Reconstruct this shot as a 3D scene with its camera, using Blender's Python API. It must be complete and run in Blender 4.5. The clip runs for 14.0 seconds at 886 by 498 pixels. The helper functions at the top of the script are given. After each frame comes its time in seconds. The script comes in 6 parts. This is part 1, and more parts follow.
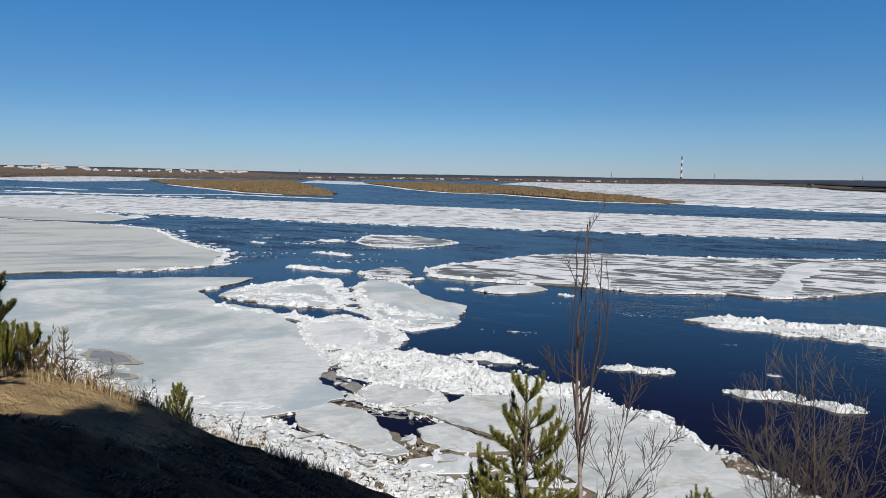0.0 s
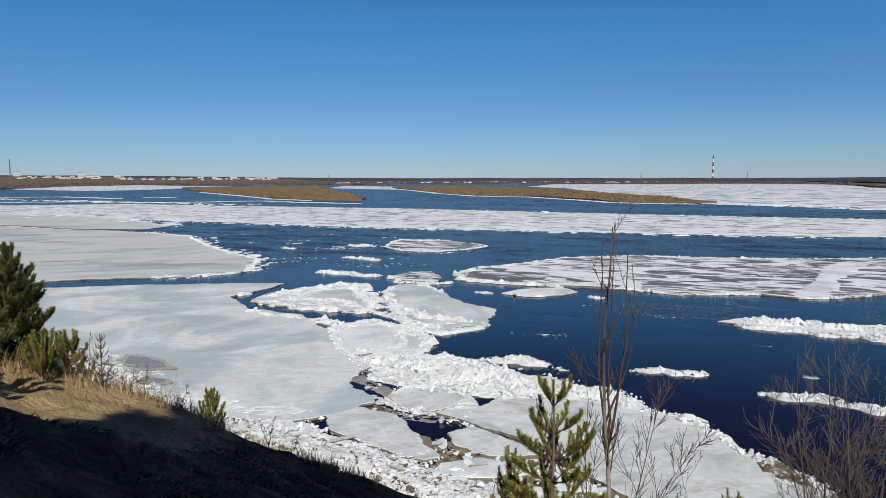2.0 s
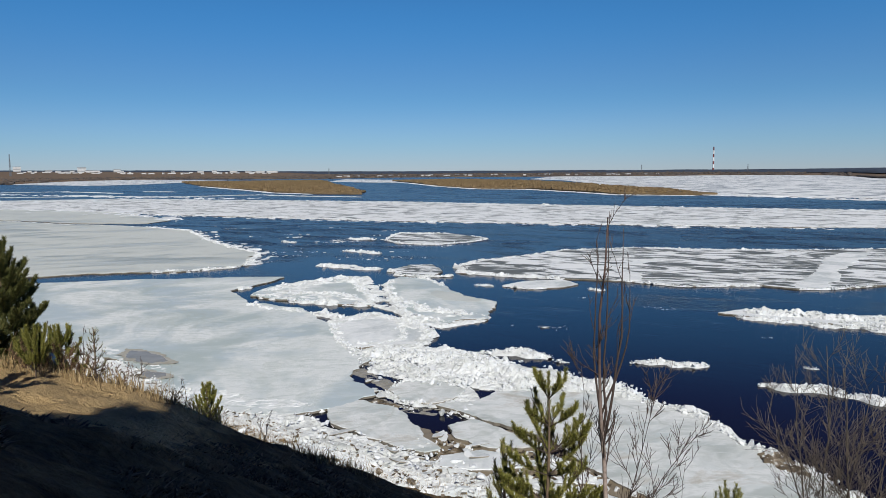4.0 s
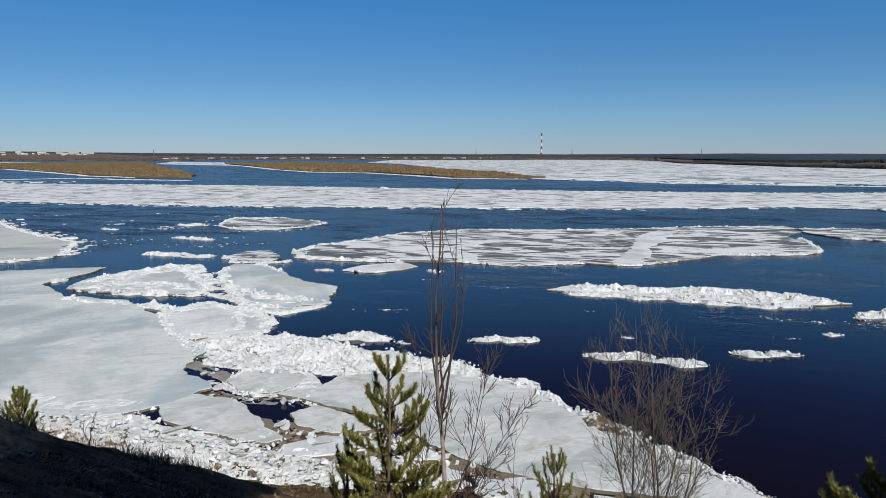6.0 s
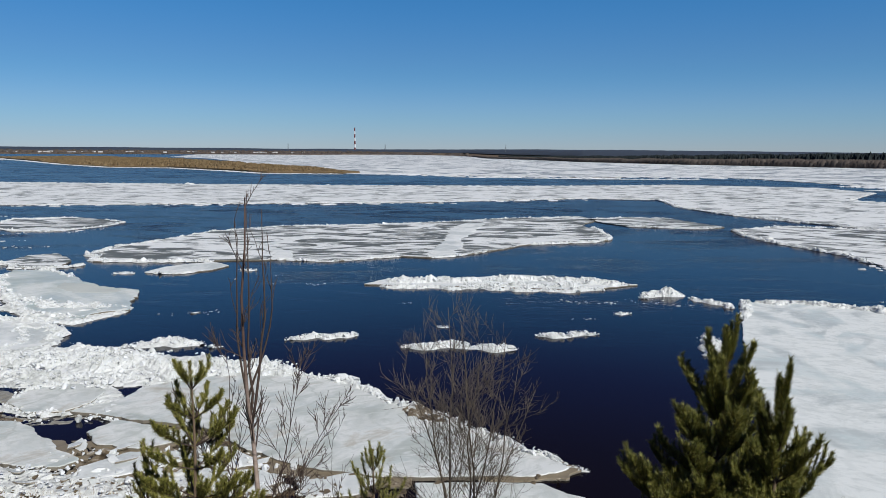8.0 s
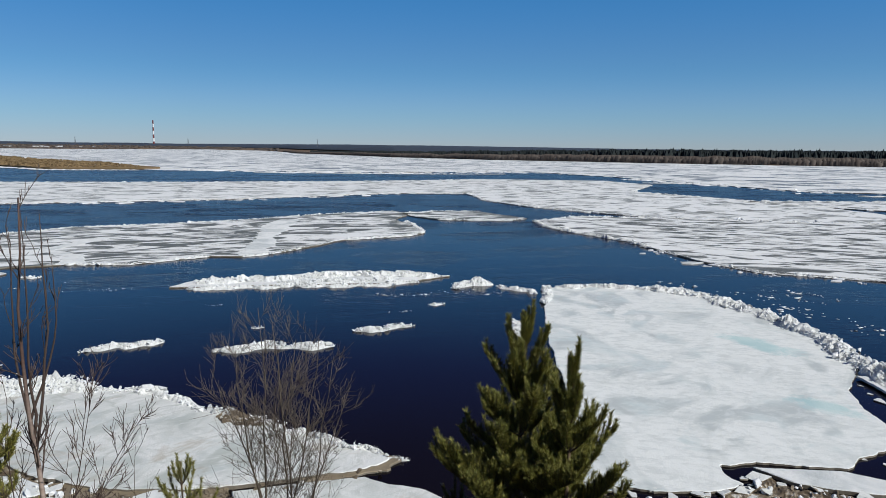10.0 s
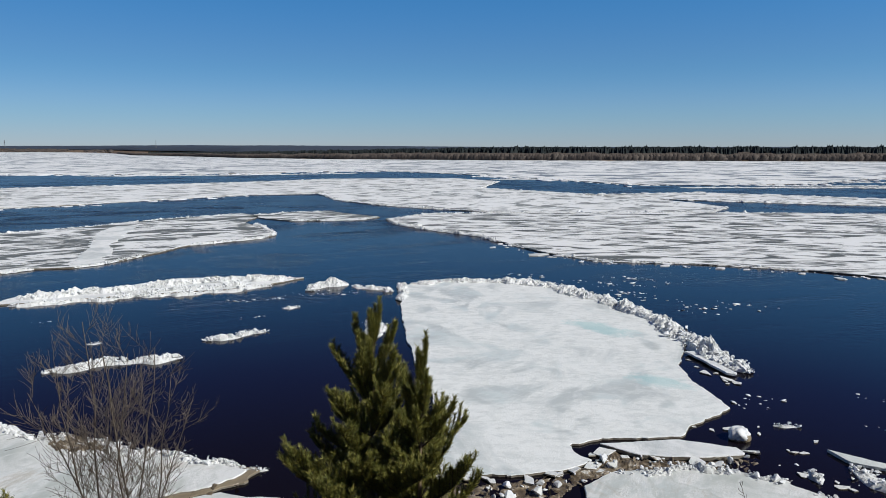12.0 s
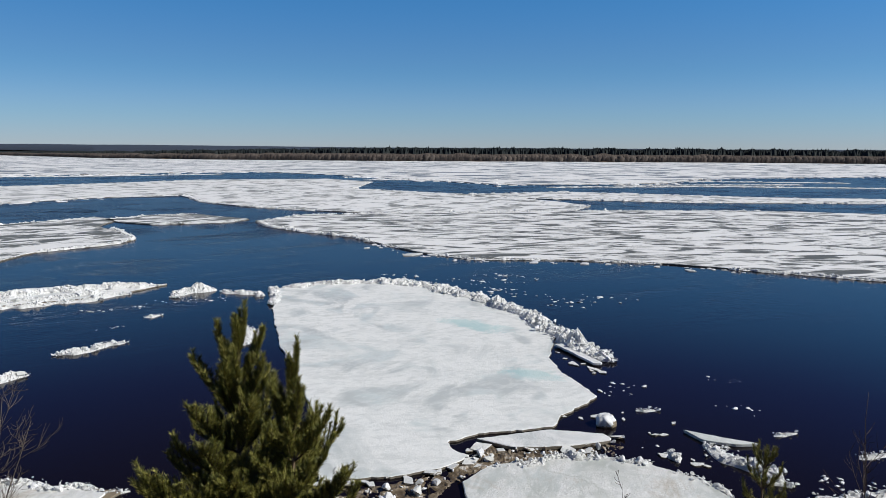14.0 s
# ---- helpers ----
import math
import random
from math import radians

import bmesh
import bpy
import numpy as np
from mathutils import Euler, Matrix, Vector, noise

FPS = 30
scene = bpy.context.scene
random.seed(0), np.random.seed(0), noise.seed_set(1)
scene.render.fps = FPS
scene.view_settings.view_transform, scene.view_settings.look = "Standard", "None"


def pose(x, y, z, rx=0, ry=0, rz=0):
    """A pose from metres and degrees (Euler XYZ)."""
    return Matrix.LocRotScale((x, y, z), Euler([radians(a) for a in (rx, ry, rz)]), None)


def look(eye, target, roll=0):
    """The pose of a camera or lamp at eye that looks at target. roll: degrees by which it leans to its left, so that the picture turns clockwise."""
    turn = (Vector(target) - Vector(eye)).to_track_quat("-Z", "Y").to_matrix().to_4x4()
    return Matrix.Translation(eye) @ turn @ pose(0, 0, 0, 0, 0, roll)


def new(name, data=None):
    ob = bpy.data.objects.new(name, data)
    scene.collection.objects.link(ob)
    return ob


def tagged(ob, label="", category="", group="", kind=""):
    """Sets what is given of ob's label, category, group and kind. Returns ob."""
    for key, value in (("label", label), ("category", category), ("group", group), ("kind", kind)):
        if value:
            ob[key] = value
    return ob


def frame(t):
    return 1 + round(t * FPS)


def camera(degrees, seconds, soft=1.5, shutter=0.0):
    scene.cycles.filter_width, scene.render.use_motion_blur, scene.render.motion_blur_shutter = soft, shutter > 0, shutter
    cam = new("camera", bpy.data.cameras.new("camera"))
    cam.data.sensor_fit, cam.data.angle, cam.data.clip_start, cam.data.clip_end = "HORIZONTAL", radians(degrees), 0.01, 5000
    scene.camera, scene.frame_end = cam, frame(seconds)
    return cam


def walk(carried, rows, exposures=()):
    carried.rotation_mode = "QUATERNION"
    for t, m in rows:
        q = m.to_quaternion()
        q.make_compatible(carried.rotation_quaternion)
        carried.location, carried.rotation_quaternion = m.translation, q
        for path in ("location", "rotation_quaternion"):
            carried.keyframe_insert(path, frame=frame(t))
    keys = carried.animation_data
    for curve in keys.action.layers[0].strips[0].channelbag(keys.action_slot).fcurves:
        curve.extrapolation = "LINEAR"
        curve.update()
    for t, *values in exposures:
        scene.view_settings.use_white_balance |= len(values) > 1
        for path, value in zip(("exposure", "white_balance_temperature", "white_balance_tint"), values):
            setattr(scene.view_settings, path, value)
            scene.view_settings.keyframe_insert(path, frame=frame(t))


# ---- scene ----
cam = camera(64.13, 14.0, soft=0.8)
# seconds, place, turn to the left, tilt, lean
PATH = [
    (0, -0.141, -0.062, 17.760, 18.431, -5.900, 0.820),
    (0.5, -0.121, -0.083, 17.774, 19.069, -5.703, 0.301),
    (1, -0.097, -0.101, 17.768, 18.991, -5.693, 0.233),
    (1.5, -0.091, -0.098, 17.778, 20.273, -5.699, 0.053),
    (2, -0.087, -0.101, 17.781, 20.784, -5.624, -0.113),
    (3.15, -0.066, -0.047, 17.767, 21.900, -5.800, -0.300),
    (4.3, -0.045, 0.007, 17.753, 19.600, -6.483, -0.337),
    (4.5, -0.044, 0.005, 17.758, 18.470, -6.705, -0.193),
    (5, -0.034, -0.028, 17.774, 15.378, -6.929, 0.132),
    (5.5, -0.013, -0.079, 17.793, 11.593, -7.282, -0.080),
    (6, 0.002, -0.098, 17.808, 7.843, -7.573, 0.021),
    (6.5, -0.005, 0.024, 17.762, 4.384, -7.644, 0.043),
    (7, 0.002, 0.075, 17.749, 1.035, -7.783, 0.075),
    (7.5, 0.029, 0.096, 17.752, -2.905, -7.932, 0.086),
    (8, 0.057, 0.086, 17.759, -7.076, -7.939, 0.325),
    (8.5, 0.074, 0.123, 17.742, -11.749, -8.018, 0.704),
    (8.7, 0.079, 0.101, 17.755, -13.843, -8.185, 0.909),
    (9.75, 0.106, 0.054, 17.768, -20.850, -8.250, 0.750),
    (10.8, 0.133, 0.007, 17.781, -26.648, -8.356, 0.569),
    (11, 0.151, 0.001, 17.777, -28.137, -8.460, 0.655),
    (11.5, 0.198, 0.033, 17.762, -30.815, -8.319, 0.064),
    (12, 0.246, 0.090, 17.737, -33.923, -8.222, 0.014),
    (12.5, 0.309, 0.167, 17.712, -36.674, -8.190, 0.339),
    (13, 0.333, 0.208, 17.689, -39.148, -7.963, 0.405),
    (13.5, 0.400, 0.296, 17.671, -41.183, -8.105, 0.369),
    (14, 0.441, 0.348, 17.657, -44.205, -8.142, 0.303),
]
walk(cam, [(t, pose(x, y, z, 90 + tilt, 0, turn) @ pose(0, 0, 0, 0, 0, lean)) for t, x, y, z, turn, tilt, lean in PATH], [(0, -0.02, 6380, 10), (5, -0.06, 6320, 9), (7, -0.09, 6270, 9), (9, -0.05, 6260, 8), (12, 0.01, 6370, 9), (14, 0.02, 6420, 10)])

# ---- world and sun ----
SUN_AZ, SUN_EL = -150.0, 40.0  # degrees to the left of +y, and above the horizon
world = bpy.data.worlds.new("sky")
scene.world = world
world.use_nodes = True
wn = world.node_tree
sky = wn.nodes.new("ShaderNodeTexSky")
sky.sky_type = "NISHITA"
sky.sun_disc = False
sky.sun_elevation = radians(SUN_EL)
sky.sun_rotation = radians(360 - SUN_AZ)
sky.altitude = 50
sky.air_density = 1.0
sky.dust_density = 0.0
sky.ozone_density = 6.0
# sky paling to the horizon; darkened above view so the water reflects less
way = wn.nodes.new("ShaderNodeSeparateXYZ")
wn.links.new(wn.nodes.new("ShaderNodeTexCoord").outputs["Generated"], way.inputs[0])
pale = wn.nodes.new("ShaderNodeValToRGB")
pale.color_ramp.interpolation = "EASE"
pale.color_ramp.elements[0].color = (0.56, 0.68, 0.965, 1)
pale.color_ramp.elements[1].position = 0.22
pale.color_ramp.elements[1].color = (0.34, 0.74, 0.99, 1)
for at_height, shade in ((0.05, (0.53, 0.70, 0.935, 1)), (0.11, (0.435, 0.68, 0.895, 1)), (0.31, (0.225, 0.33, 0.74, 1)), (0.44, (0.13, 0.165, 0.40, 1)), (0.8, (0.09, 0.13, 0.29, 1))):
    pale.color_ramp.elements.new(at_height).color = shade
wn.links.new(way.outputs[2], pale.inputs[0])
clear = wn.nodes.new("ShaderNodeMix")
clear.data_type, clear.blend_type = "RGBA", "MULTIPLY"
clear.inputs[0].default_value = 1.0
wn.links.new(sky.outputs[0], clear.inputs[6])
wn.links.new(pale.outputs[0], clear.inputs[7])
# and it brightens a little round towards the sun's side
sunward = wn.nodes.new("ShaderNodeMapRange")
sunward.inputs[1].default_value, sunward.inputs[2].default_value = 0.05, 1.0
sunward.inputs[3].default_value, sunward.inputs[4].default_value = 1.0, 1.26
wn.links.new(way.outputs[0], sunward.inputs[0])
glow = wn.nodes.new("ShaderNodeVectorMath")
glow.operation = "SCALE"
wn.links.new(clear.outputs[2], glow.inputs[0])
wn.links.new(sunward.outputs[0], glow.inputs["Scale"])
wn.links.new(glow.outputs[0], wn.nodes["Background"].inputs[0])
wn.nodes["Background"].inputs[1].default_value = 0.08
sun = new("sun", bpy.data.lights.new("sun", "SUN"))
sun.data.energy = 4.4
sun.data.angle = radians(0.53)
sun.data.color = (1.0, 0.973, 0.92)
sun.matrix_world = look((0, 0, 0), (math.sin(radians(SUN_AZ)) * math.cos(radians(SUN_EL)), -math.cos(radians(SUN_AZ)) * math.cos(radians(SUN_EL)), -math.sin(radians(SUN_EL))))
scene.view_settings.exposure = 0.0


# ---- materials ----
class Nodes:
    """A node material under construction."""

    def __init__(self, name, rough=0.6, spec=0.5):
        self.m = bpy.data.materials.new(name)
        self.m.use_nodes = True
        self.t = self.m.node_tree
        self.p = self.t.nodes["Principled BSDF"]
        self.p.inputs["Roughness"].default_value = rough
        self.p.inputs["Specular IOR Level"].default_value = spec
        self.co = self.t.nodes.new("ShaderNodeTexCoord").outputs["Object"]

    def link(self, a, b):
        self.t.links.new(a, b)

    def mapped(self, scale=(1, 1, 1), rot=0.0):
        n = self.t.nodes.new("ShaderNodeMapping")
        n.vector_type = "TEXTURE"
        n.inputs["Scale"].default_value = [1 / s for s in scale]
        n.inputs["Rotation"].default_value = (0, 0, radians(rot))
        self.link(self.co, n.inputs["Vector"])
        return n.outputs[0]

    def noise(self, scale, detail=4, rough=0.55, vector=None, distortion=0.0):
        n = self.t.nodes.new("ShaderNodeTexNoise")
        n.inputs["Scale"].default_value = scale
        n.inputs["Detail"].default_value = detail
        n.inputs["Roughness"].default_value = rough
        n.inputs["Distortion"].default_value = distortion
        self.link(vector or self.co, n.inputs["Vector"])
        return n.outputs["Fac"]

    def voronoi(self, scale, vector=None, feature="F1"):
        n = self.t.nodes.new("ShaderNodeTexVoronoi")
        n.feature = feature
        n.inputs["Scale"].default_value = scale
        self.link(vector or self.co, n.inputs["Vector"])
        return n.outputs["Distance"]

    def ramp(self, fac, stops):
        n = self.t.nodes.new("ShaderNodeValToRGB")
        e = n.color_ramp.elements
        while len(e) < len(stops):
            e.new(0.5)
        for el, (at, c) in zip(e, stops):
            el.position = at
            el.color = (*c, 1) if isinstance(c, tuple) else (c, c, c, 1)
        self.link(fac, n.inputs[0])
        return n.outputs[0]

    def mix(self, fac, a, b, mode="MIX"):
        n = self.t.nodes.new("ShaderNodeMix")
        n.data_type = "RGBA"
        n.blend_type = mode
        for k, v in ((0, fac), (6, a), (7, b)):
            sock = n.inputs[k]
            if isinstance(v, (int, float)):
                sock.default_value = v if k == 0 else (v, v, v, 1)
            elif isinstance(v, tuple):
                sock.default_value = (*v, 1)
            else:
                self.link(v, sock)
        return n.outputs[2]

    def random(self):
        return self.t.nodes.new("ShaderNodeObjectInfo").outputs["Random"]

    def island(self):
        return self.t.nodes.new("ShaderNodeNewGeometry").outputs["Random Per Island"]

    def done(self, color, bump=None, strength=0.3, dist=0.05, rough=None):
        if isinstance(color, tuple):
            self.p.inputs["Base Color"].default_value = (*color, 1)
        else:
            self.link(color, self.p.inputs["Base Color"])
        if bump is not None:
            b = self.t.nodes.new("ShaderNodeBump")
            b.inputs["Strength"].default_value = strength
            b.inputs["Distance"].default_value = dist
            self.link(bump, b.inputs["Height"])
            self.link(b.outputs[0], self.p.inputs["Normal"])
        if rough is not None:
            self.link(rough, self.p.inputs["Roughness"])
        return self.m


def snow_material(name, white=(0.81, 0.815, 0.79), grey=(0.53, 0.56, 0.55), lo=0.40, hi=0.52, patch=0.12, stretch=(1, 1, 1), rot=0, bump=0.5):
    """Snow-crusted ice: white crust with grey soaked patches, footprints and grain."""
    n = Nodes(name, 0.75, 0.25)
    v = n.mapped(stretch, rot)
    patches = n.ramp(n.noise(patch, 6, 0.6, v, 0.6), [(lo, 1.0), (hi, 0.0)])
    fine = n.noise(1.4, 5, 0.65, v)
    mid = n.ramp(n.noise(patch * 6, 5, 0.6, v, 0.8), [(0.42, 0.25), (0.56, 0.0)])
    base = n.mix(mid, n.mix(patches, white, grey), grey)
    mottle = n.ramp(n.noise(0.9, 6, 0.7, None, 0.5), [(0.36, 0.35), (0.5, 0.0)])
    base = n.mix(mottle, base, grey)
    col = n.mix(n.ramp(fine, [(0.4, 0.0), (0.75, 0.5)]), base, (0.84, 0.84, 0.83))
    grain = n.noise(4.0, 6, 0.75)
    return n.done(col, n.mix(0.5, fine, grain), bump, 0.28)


def streak_material(name, rot=0, stretch=(0.35, 1, 1), scale=0.16, lo=0.44, hi=0.56, dark=(0.24, 0.25, 0.23), light=(0.34, 0.35, 0.33)):
    """River ice with wind-drawn snow lying in bands over bare grey ice."""
    n = Nodes(name, 0.6, 0.3)
    v = n.mapped(stretch, rot)
    bands = n.ramp(n.noise(scale, 6, 0.62, v, 1.1), [(lo, 0.0), (hi, 1.0)])
    fine = n.noise(0.9, 5, 0.6)
    ice = n.mix(fine, dark, light)
    snow = n.mix(fine, (0.78, 0.785, 0.76), (0.87, 0.87, 0.845))
    return n.done(n.mix(bands, ice, snow), n.mix(0.5, bands, fine), 0.4, 0.1)


def sheet_material(name, white, grey, blue, scale, cover, rot=0.0, streak=0.35, stain=0.0, lines=0.8, ponds=(), crack=0.5, relief=0.5):
    """Shore ice soaked by melt water: broad soft grey and bluish pools under a patchy white crust, with drawn-out streaks."""
    n = Nodes(name, 0.6, 0.3)
    v = n.mapped((streak, 1, 1), rot)
    pools = n.ramp(n.noise(scale, 6, 0.58, v, 1.4), [(cover - 0.05, 0.0), (cover + 0.05, 1.0)])
    tone = n.ramp(n.noise(scale * 1.7, 3, 0.5, v, 0.6), [(0.42, 0.0), (0.58, 1.0)])
    drawn = n.ramp(n.noise(scale * 6, 6, 0.65, n.mapped((streak * 0.6, 1, 1), rot), 0.9), [(0.50, 0.0), (0.62, lines)])
    specks = n.ramp(n.noise(1.5, 5, 0.7, n.mapped((0.5, 1, 1), rot), 0.4), [(0.38, 0.45), (0.52, 0.0)])
    ice = n.mix(tone, grey, blue)
    col = n.mix(pools, white, ice)
    col = n.mix(drawn, col, n.mix(pools, n.mix(0.5, white, grey), white))
    col = n.mix(specks, col, grey)
    warp = n.t.nodes.new("ShaderNodeVectorMath")
    warp.operation = "ADD"
    bent = n.t.nodes.new("ShaderNodeVectorMath")
    bent.operation = "SCALE"
    bent.inputs["Scale"].default_value = 7.0
    n.link(n.noise(0.12, 4, 0.6), bent.inputs[0])
    n.link(n.co, warp.inputs[0])
    n.link(bent.outputs[0], warp.inputs[1])
    cracks = n.ramp(n.voronoi(0.07, warp.outputs[0], "DISTANCE_TO_EDGE"), [(0.004, crack), (0.012, 0.0)])
    col = n.mix(cracks, col, grey)
    if stain:
        silt = n.ramp(n.noise(0.3, 6, 0.68, v, 0.8), [(0.54, 0.0), (0.66, stain)])
        col = n.mix(silt, col, (0.40, 0.345, 0.26))
    for px, py, rx, ry, turn in ponds:
        # clear melt water standing in a shallow hollow: place, half-widths, turn
        spot = n.t.nodes.new("ShaderNodeMapping")
        spot.vector_type = "TEXTURE"
        spot.inputs["Location"].default_value = (px, py, 0)
        spot.inputs["Rotation"].default_value = (0, 0, radians(turn))
        spot.inputs["Scale"].default_value = (rx, ry, 1000)
        n.link(n.co, spot.inputs["Vector"])
        reach = n.t.nodes.new("ShaderNodeVectorMath")
        reach.operation = "LENGTH"
        n.link(spot.outputs[0], reach.inputs[0])
        ragged_edge = n.t.nodes.new("ShaderNodeMath")
        ragged_edge.operation = "MULTIPLY_ADD"
        ragged_edge.inputs[1].default_value = 0.6
        n.link(reach.outputs["Value"], ragged_edge.inputs[0])
        n.link(n.noise(0.55, 6, 0.68, None, 0.8), ragged_edge.inputs[2])
        wet = n.ramp(ragged_edge.outputs[0], [(0.72, 0.95), (1.08, 0.0)])
        col = n.mix(wet, col, n.mix(tone, (0.42, 0.58, 0.58), (0.53, 0.66, 0.645)))
    fine, grain = n.noise(1.4, 5, 0.65, v), n.noise(4.0, 6, 0.75)
    bump = n.mix(pools, n.mix(0.5, fine, grain), n.mix(0.8, fine, 0.5))
    rough = n.mix(pools, 0.8, 0.45)
    return n.done(col, bump, relief, 0.25, rough)


SNOW = snow_material("snow_on_ice")
SHEET = sheet_material("soaked_shore_ice", (0.72, 0.735, 0.71), (0.46, 0.51, 0.47), (0.49, 0.55, 0.555), 0.05, 0.47, 22, 1.0, lines=0.3, crack=0.3)
SHOREICE = sheet_material("rough_shore_ice", (0.73, 0.735, 0.71), (0.47, 0.495, 0.455), (0.55, 0.585, 0.56), 0.16, 0.50, 22, 0.7, 0.6)
GREYICE = sheet_material("grey_melting_ice", (0.58, 0.595, 0.555), (0.50, 0.525, 0.485), (0.34, 0.37, 0.34), 0.06, 0.52, 40, 0.45, lines=0.65, crack=0.2)
BIGFLOE = sheet_material("crusted_floe_snow", (0.77, 0.785, 0.76), (0.52, 0.55, 0.53), (0.60, 0.655, 0.635), 0.11, 0.53, -30, 1.2, lines=0.5, crack=0.15, relief=0.32,
                         ponds=((10.3, 4.9, 5.8, 2.4, 96), (2.2, -8.6, 3.5, 1.9, 118)))
STREAK = streak_material("banded_floe_ice", -3, (0.42, 1, 1), 0.24, 0.46, 0.535, (0.07, 0.078, 0.07), (0.20, 0.21, 0.195))
BAND = streak_material("banded_river_ice", 3, (0.7, 1, 1), 0.15, 0.395, 0.51, (0.15, 0.16, 0.15))
RSHEET = streak_material("banded_sheet_ice", -37, (0.36, 1, 1), 0.30, 0.435, 0.52, (0.06, 0.066, 0.06), (0.18, 0.19, 0.175))
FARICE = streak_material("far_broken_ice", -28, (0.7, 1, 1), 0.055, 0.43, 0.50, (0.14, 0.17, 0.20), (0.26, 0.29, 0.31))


def rubble_material():
    n = Nodes("crushed_ice", 0.6, 0.35)
    tint = n.ramp(n.island(), [(0.0, (0.50, 0.50, 0.46)), (0.10, (0.66, 0.665, 0.65)), (0.45, (0.75, 0.755, 0.745)), (1.0, (0.82, 0.82, 0.81))])
    g = n.noise(4.0, 5, 0.65)
    return n.done(n.mix(n.ramp(g, [(0.35, 0.35), (0.6, 0.0)]), tint, (0.58, 0.62, 0.64)), g, 0.6, 0.08)


def dirty_material():
    n = Nodes("muddy_ice_edge", 0.55, 0.35)
    g = n.noise(1.3, 5, 0.65)
    return n.done(n.ramp(g, [(0.32, (0.05, 0.038, 0.024)), (0.48, (0.12, 0.09, 0.055)), (0.58, (0.25, 0.205, 0.145)), (0.66, (0.68, 0.67, 0.63))]), g, 0.6, 0.1)


RUBBLE, DIRTY = rubble_material(), dirty_material()
RUBBLE2 = snow_material("packed_ice_crust", (0.77, 0.775, 0.75), (0.52, 0.53, 0.50), 0.36, 0.54, 0.5, bump=0.9)


def block_material():
    n = Nodes("ice_block_surface", 0.5, 0.4)
    tint = n.ramp(n.random(), [(0.0, (0.58, 0.58, 0.53)), (0.3, (0.70, 0.705, 0.69)), (1.0, (0.81, 0.81, 0.80))])
    g = n.noise(5.0, 5, 0.6)
    return n.done(n.mix(n.ramp(g, [(0.4, 0.3), (0.62, 0.0)]), tint, (0.56, 0.60, 0.62)), g, 0.5, 0.06)


BLOCK = block_material()


def water_material():
    n = Nodes("river_water", 0.1, 0.24)
    n.p.inputs["IOR"].default_value = 1.333
    big = n.noise(0.22, 5, 0.62, n.mapped((0.35, 1, 1), -12))
    small = n.noise(1.6, 4, 0.6, n.mapped((0.5, 1, 1), -12))
    # the bank gives lee to the water below it; farther out the wind ruffles it in lanes
    away = n.t.nodes.new("ShaderNodeVectorMath")
    away.operation = "LENGTH"
    n.link(n.co, away.inputs[0])
    scaled = n.t.nodes.new("ShaderNodeMath")
    scaled.operation = "MULTIPLY"
    scaled.inputs[1].default_value = 0.004
    n.link(away.outputs["Value"], scaled.inputs[0])
    lee = n.ramp(scaled.outputs[0], [(0.22, 0.03), (0.38, 0.24), (0.72, 1.0)])
    lanes = n.ramp(n.noise(0.018, 5, 0.6, n.mapped((0.4, 1, 1), -12)), [(0.38, 0.25), (0.60, 1.0)])
    gusts = n.ramp(n.noise(0.10, 6, 0.66, n.mapped((0.5, 1, 1), -12), 0.9), [(0.46, 0.03), (0.66, 1.0)])
    lanes = n.mix(1.0, lanes, gusts, "MULTIPLY")
    ruffled = n.mix(1.0, lee, lanes, "MULTIPLY")
    h = n.mix(ruffled, 0.5, n.mix(0.4, big, small))
    deep = n.mix(n.noise(0.05, 3), (0.0056, 0.0042, 0.0056), (0.0072, 0.0053, 0.0072))
    rough = n.mix(lee, 0.10, n.mix(lanes, 0.22, 0.34))
    return n.done(deep, h, 1.0, 0.9, rough)


WATER = water_material()


def sand_material():
    n = Nodes("sandy_bank", 0.9, 0.2)
    litter = n.noise(2.2, 6, 0.68, None, 0.4)
    fine = n.noise(14.0, 5, 0.7)
    sand = n.mix(fine, (0.46, 0.31, 0.14), (0.66, 0.46, 0.23))
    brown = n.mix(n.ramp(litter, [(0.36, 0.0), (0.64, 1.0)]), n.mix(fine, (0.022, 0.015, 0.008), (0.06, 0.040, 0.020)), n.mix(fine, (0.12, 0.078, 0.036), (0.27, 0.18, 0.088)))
    # pale sand kept to the sunlit spot; turf colour beyond darkened for shade
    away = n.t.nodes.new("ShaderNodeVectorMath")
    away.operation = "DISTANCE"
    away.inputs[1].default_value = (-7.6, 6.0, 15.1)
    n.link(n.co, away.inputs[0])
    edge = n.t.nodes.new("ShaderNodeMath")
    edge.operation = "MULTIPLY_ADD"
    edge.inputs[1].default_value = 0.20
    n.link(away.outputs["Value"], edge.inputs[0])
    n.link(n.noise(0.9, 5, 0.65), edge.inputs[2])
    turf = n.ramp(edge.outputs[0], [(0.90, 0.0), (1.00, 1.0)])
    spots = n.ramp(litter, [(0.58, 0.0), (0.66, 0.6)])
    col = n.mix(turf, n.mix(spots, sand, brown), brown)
    return n.done(col, n.mix(0.4, litter, fine), 1.0, 0.3)


SAND = sand_material()


def plain(name, a, b, scale=3.0, rough=0.8, bump=0.4, stretch=(1, 1, 1), spec=0.3, dist=0.02):
    n = Nodes(name, rough, spec)
    g = n.noise(scale, 5, 0.6, n.mapped(stretch))
    return n.done(n.mix(g, a, b), g, bump, dist)


